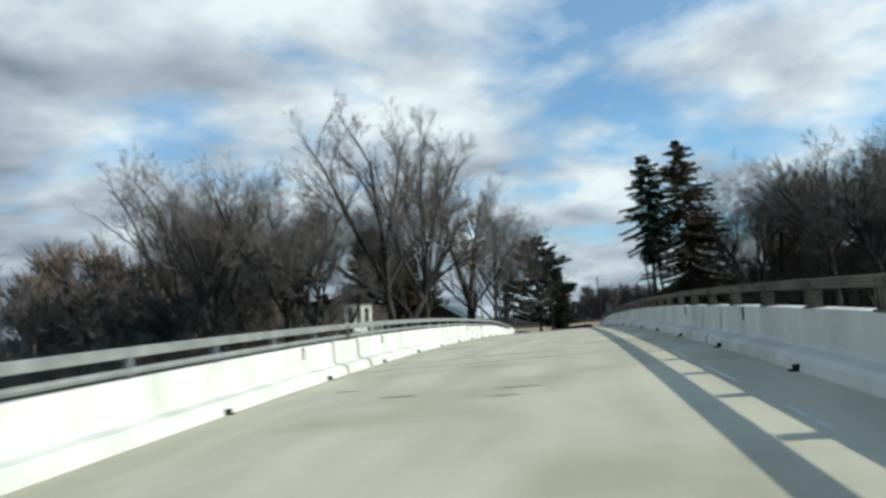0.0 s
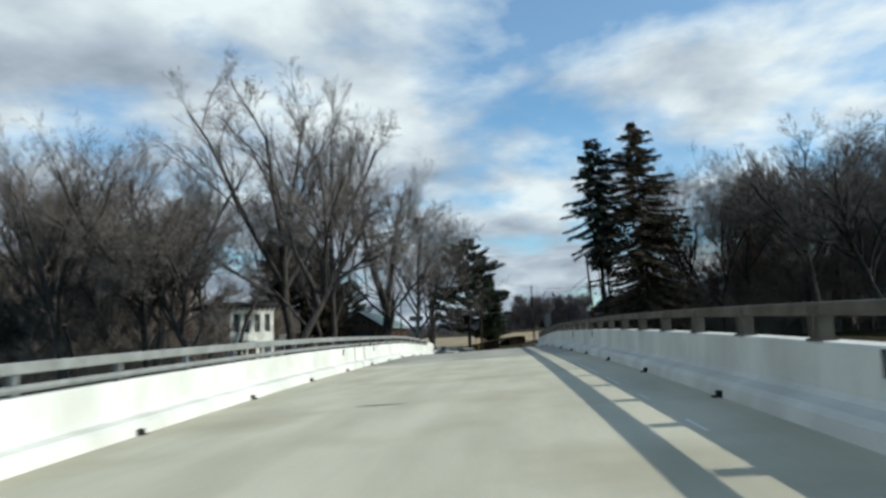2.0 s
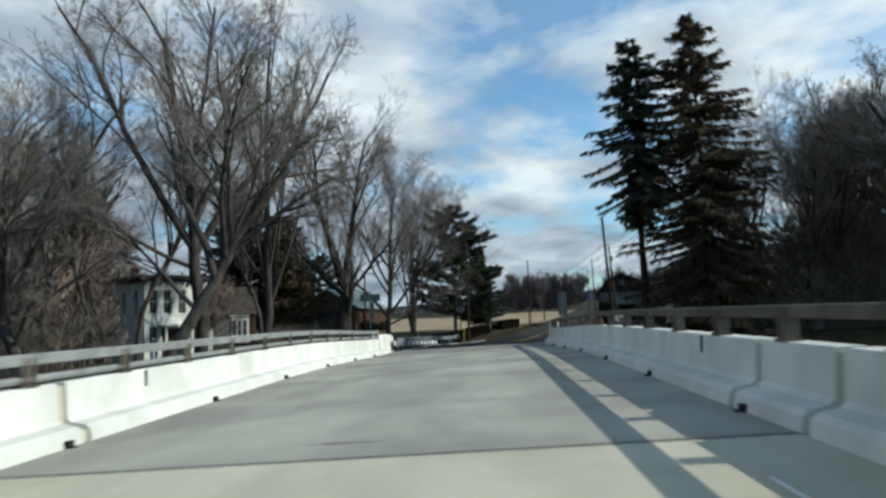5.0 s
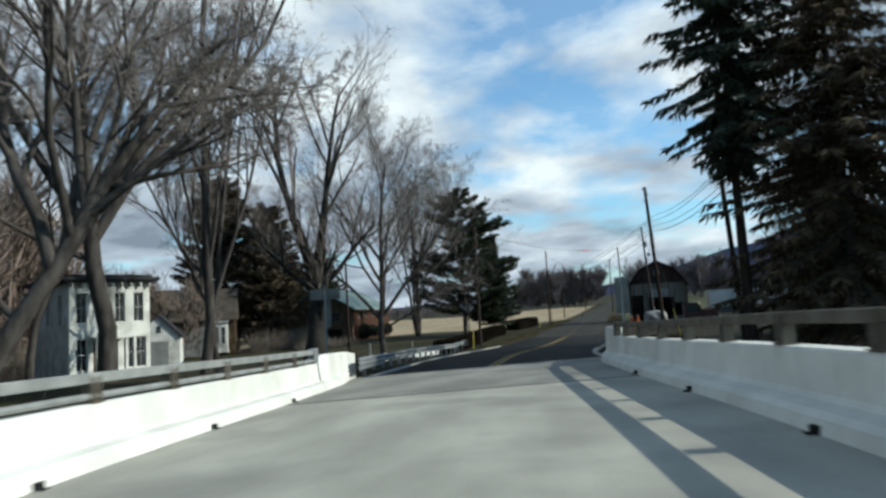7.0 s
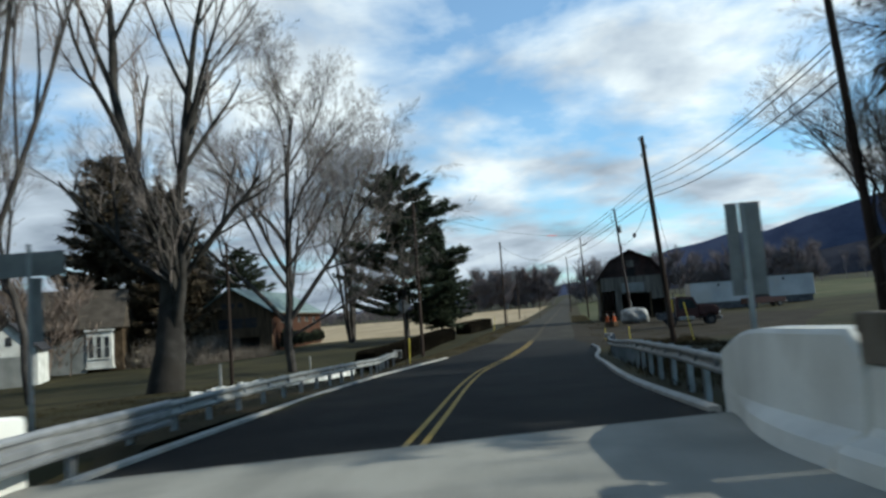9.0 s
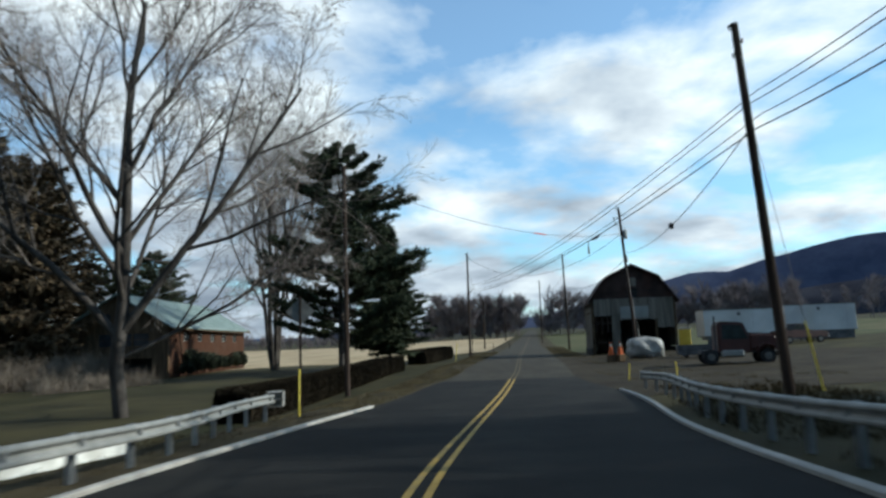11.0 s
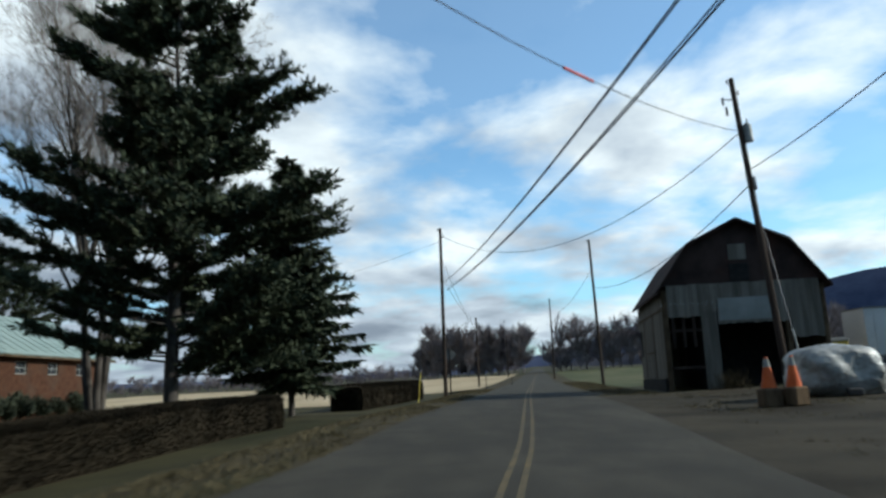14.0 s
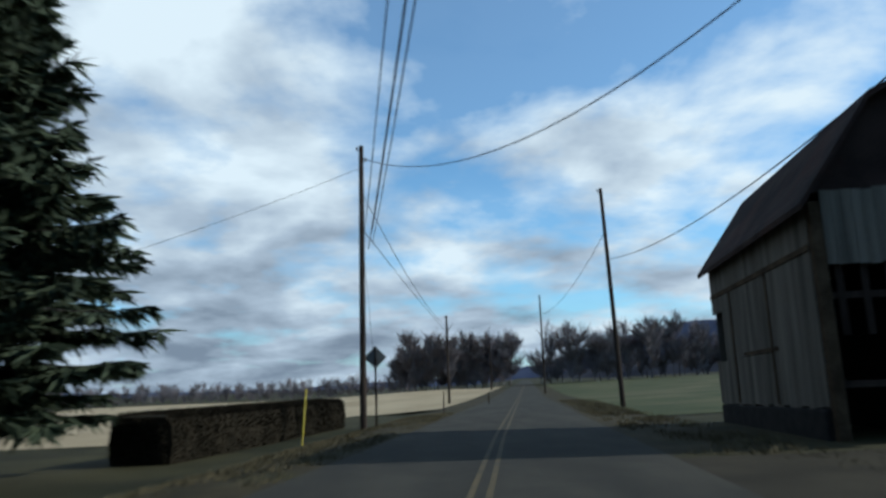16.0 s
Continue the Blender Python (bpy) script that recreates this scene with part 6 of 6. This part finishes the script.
def box_trailer(x, y, rz, length, label):
    t = thing("box_trailer", pose(x, y, terrain(x, y), 0, 0, rz), label, "trailer", "box trailers")
    part("body", boxes(((0, -1.3, 1.15), (length, 1.3, 4.0)), bevel=0.03), M_TRAILER, t)
    part("top_rail", boxes(((-0.02, -1.33, 3.96), (length + 0.02, 1.33, 4.05)), ((-0.02, -1.33, 1.08), (length + 0.02, 1.33, 1.2))), M_SIGNBACK, t)
    rib = None
    for k in range(int(length / 1.2)):
        if rib is None:
            rib = part("rib", boxes(((-0.03, -1.325, 1.2), (0.03, -1.30, 3.95))), M_TRAILER, t)
            ob = rib
        else:
            ob = new("rib", rib.data)
            ob.parent = t
        ob.matrix_local = pose(0.6 + 1.2 * k, 0, 0)
    part("vent", boxes(((length * 0.45, -1.34, 3.35), (length * 0.45 + 0.35, -1.305, 3.7)), bevel=0.01), M_DARKMETAL, t)
    part("chassis", boxes(((0.4, -0.9, 0.75), (length - 0.3, 0.9, 1.15))), M_DARKMETAL, t)
    part("skirt", boxes(((0.3, -1.28, 0.25), (length - 0.3, -1.22, 1.1))), M_DARKMETAL, t)
    for xx in (length - 1.4, length - 2.5):
        for s in (-1, 1):
            wheel(t, xx, s * 1.05, 0.5, 0.28)
    for yy in (-0.8, 0.65):
        part("landing_leg", boxes(((2.2, yy, 0), (2.35, yy + 0.15, 0.8))), M_DARKMETAL, t)


box_trailer(31.0, 190.0, -2, 8.2, "white box trailer parked behind the yard")
box_trailer(40.2, 190.2, -4, 7.6, "grey-white box trailer with a dark side opening")


def pickup(x, y, rz, label, paint):
    t = thing("pickup_truck", pose(x, y, terrain(x, y), 0, 0, rz), label, "truck", "parked trucks")
    bm = bmesh.new()
    prism(bm, [(-2.6, 0.55), (2.55, 0.55), (2.6, 1.0), (2.45, 1.2), (1.1, 1.28), (0.55, 1.35), (-2.6, 1.3)], -0.92, 0.92)
    bmesh.ops.bevel(bm, geom=bm.edges[:], offset=0.05, segments=2, affect="EDGES")
    part("body", bm, paint, t)
    bm = bmesh.new()
    prism(bm, [(-0.95, 1.3), (0.75, 1.3), (0.25, 1.9), (-0.8, 1.95)], -0.78, 0.78)
    bmesh.ops.bevel(bm, geom=bm.edges[:], offset=0.05, segments=2, affect="EDGES")
    part("cab", bm, M_WINDOW, t, "dark-windowed cab")
    part("cab_roof", boxes(((-0.8, -0.74, 1.93), (0.28, 0.74, 1.99)), bevel=0.02), paint, t)
    part("bumper", boxes(((2.55, -0.9, 0.5), (2.72, 0.9, 0.72)), bevel=0.03), M_GALV, t)
    part("grille", boxes(((2.57, -0.5, 0.78), (2.62, 0.5, 1.05)), bevel=0.01), M_DARKMETAL, t)
    for s in (-0.72, 0.72):
        part("headlight", boxes(((2.54, s - 0.14, 0.8), (2.615, s + 0.14, 1.02)), bevel=0.02), M_TRAILER, t)
    for xx in (-1.6, 1.7):
        for s in (-1, 1):
            wheel(t, xx, s * 0.84, 0.38, 0.24)


def truck_tractor(x, y, rz, label, paint):
    """A bonneted lorry tractor facing +x: tall cab, long rounded bonnet, sloped windscreen, bare chassis behind."""
    t = thing("truck", pose(x, y, terrain(x, y), 0, 0, rz), label, "truck", "parked trucks")
    bm = bmesh.new()
    prism(bm, [(-1.05, 0.75), (1.0, 0.75), (1.0, 1.75), (0.55, 2.75), (-0.9, 2.85), (-1.05, 2.7)], -1.1, 1.1)
    bmesh.ops.bevel(bm, geom=bm.edges[:], offset=0.09, segments=2, affect="EDGES")
    cab = part("cab", bm, paint, t)
    for s in (-1, 1):
        bm = bmesh.new()
        prism(bm, [(-0.8, 1.65), (0.85, 1.65), (0.45, 2.55), (-0.75, 2.6)], s * 1.105 - 0.012, s * 1.105 + 0.012)
        part("side_window", bm, M_TEALGLASS, cab, "dim greenish side window")
    bm = bmesh.new()
    prism(bm, [(0.99, 1.80), (1.03, 1.80), (0.63, 2.68), (0.59, 2.68)], -0.98, 0.98)
    part("windscreen", bm, M_TEALGLASS, cab)
    bm = bmesh.new()
    prism(bm, [(0.95, 0.85), (2.75, 0.85), (2.95, 1.15), (2.9, 1.65), (2.55, 1.95), (0.95, 2.05)], -0.85, 0.85)
    bmesh.ops.bevel(bm, geom=bm.edges[:], offset=0.16, segments=3, affect="EDGES")
    part("bonnet", bm, paint, t, "rounded rust-red bonnet")
    part("grille", boxes(((2.93, -0.5, 0.95), (2.98, 0.5, 1.6)), bevel=0.01), M_DARKMETAL, t)
    part("bumper", boxes(((2.85, -1.1, 0.45), (3.05, 1.1, 0.8)), bevel=0.03), M_GALV, t)
    for s in (-0.8, 0.8):
        part("headlight", boxes(((2.86, s - 0.13, 1.0), (2.96, s + 0.13, 1.26)), bevel=0.03), M_TRAILER, t)
        bm = bmesh.new()
        prism(bm, [(1.35, 0.8), (1.5, 1.15), (1.8, 1.3), (2.3, 1.3), (2.6, 1.1), (2.7, 0.85), (2.6, 0.85), (2.4, 1.1), (2.2, 1.22), (1.85, 1.22), (1.6, 1.08), (1.45, 0.8)], s * 1.3 - 0.18, s * 1.3 + 0.18)
        part("fender", bm, paint, t)
        part("fuel_tank", boxes(((-0.9, s * 1.25 - 0.2, 0.45), (0.6, s * 1.25 + 0.2, 0.95)), bevel=0.12), M_GALV, t)
    part("chassis", boxes(((-2.1, -0.45, 0.7), (2.6, 0.45, 0.95))), M_DARKMETAL, t)
    bm = bmesh.new()
    tube(bm, (-1.2, -0.9, 0.9), (-1.2, -0.9, 3.2), 0.07, 0.07, 10)
    part("exhaust_stack", bm, M_DARKMETAL, t)
    for xx in (-1.55, 2.05):
        for s in (-1, 1):
            wheel(t, xx, s * 0.98, 0.5, 0.3)


truck_tractor(21.4, 158.2, -10, "rust-red old lorry tractor parked in the yard", M_RUST)
pickup(38.5, 183.0, 5, "dark red pickup truck beside the trailers", M_RUST)

pile = thing("covered_pile", pose(19.3, 171.2, terrain(19.3, 171.2)), "pile of feed under crumpled grey plastic sheeting", "covered pile")
bm = bmesh.new()
bmesh.ops.create_icosphere(bm, subdivisions=5, radius=1.0)
for v in bm.verts:
    d = v.co.normalized()
    q = (abs(d.x) ** 4 + abs(d.y) ** 4 + abs(d.z) ** 4) ** -0.25
    fold = 1 + 0.10 * noise.noise(d * 1.9) + 0.07 * abs(noise.noise(Vector((d.x * 7, d.y * 7, d.z * 2)))) + 0.03 * noise.noise(d * 16)
    p = d * q * fold
    v.co = Vector((p.x * 1.45, p.y * 1.15, max(-0.05, (p.z * 0.5 + 0.5) * 1.75 - 0.28 * max(0.0, p.x) ** 2)))
part("sheeting", bm, M_TARP, pile, smooth=True)
part("weight", boxes(((-0.3, -1.35, 0.0), (0.25, -1.15, 0.28)), bevel=0.06), M_RUBBER, pile)

bar = thing("steel_drum", pose(22.2, 169.4, terrain(22.2, 169.4)), "dark steel drum beside the covered pile", "drum")
bm = bmesh.new()
for z0, z1, r0, r1 in ((0, 0.28, 0.29, 0.29), (0.28, 0.31, 0.305, 0.305), (0.31, 0.58, 0.29, 0.29), (0.58, 0.61, 0.305, 0.305), (0.61, 0.88, 0.29, 0.29)):
    tube(bm, (0, 0, z0), (0, 0, z1), r0, r1, 18)
part("shell", bm, M_DARKMETAL, bar)
tro = thing("feed_trough", pose(23.4, 167.2, terrain(23.4, 167.2), 0, 0, -12), "long low dark feed trough in the yard", "trough")
bm = bmesh.new()
prism(bm, [(-2.6, 0.35), (-2.4, 0.2), (2.3, 0.2), (2.6, 0.4), (2.65, 0.95), (2.5, 1.05), (2.4, 0.6), (-2.4, 0.55), (-2.5, 1.0), (-2.65, 0.95)], -0.55, 0.55)
for s_ in (-1, 1):
    box(bm, (-2.55, s_ * 0.55 - 0.03, 0.3), (2.55, s_ * 0.55 + 0.03, 1.0))
part("tub", bm, M_DARKMETAL, tro)
for x in (-1.9, 1.9):
    part("stand", boxes(((x - 0.06, -0.45, 0), (x + 0.06, 0.45, 0.25))), M_POLE, tro)

for k, (x, y) in enumerate(((15.6, 168.2), (16.3, 168.0))):
    c = thing("traffic_cone", pose(x, y, terrain(x, y), 0, 0, 20 * k), "tall orange traffic cone in a black rubber base", "traffic cone", "traffic cones")
    bm = bmesh.new()
    tube(bm, (0, 0, 0.58), (0, 0, 1.55), 0.24, 0.05, 18)
    part("cone", bm, M_ORANGE, c)
    bm = bmesh.new()
    tube(bm, (0, 0, 1.24), (0, 0, 1.50), 0.118, 0.066, 18)
    part("collar", bm, M_GREYSIDING, c, "pale reflective collar")
    part("base", boxes(((-0.30, -0.30, 0), (0.30, 0.30, 0.60)), bevel=0.06), M_PLANK, c, "dark brown crate under the cone")
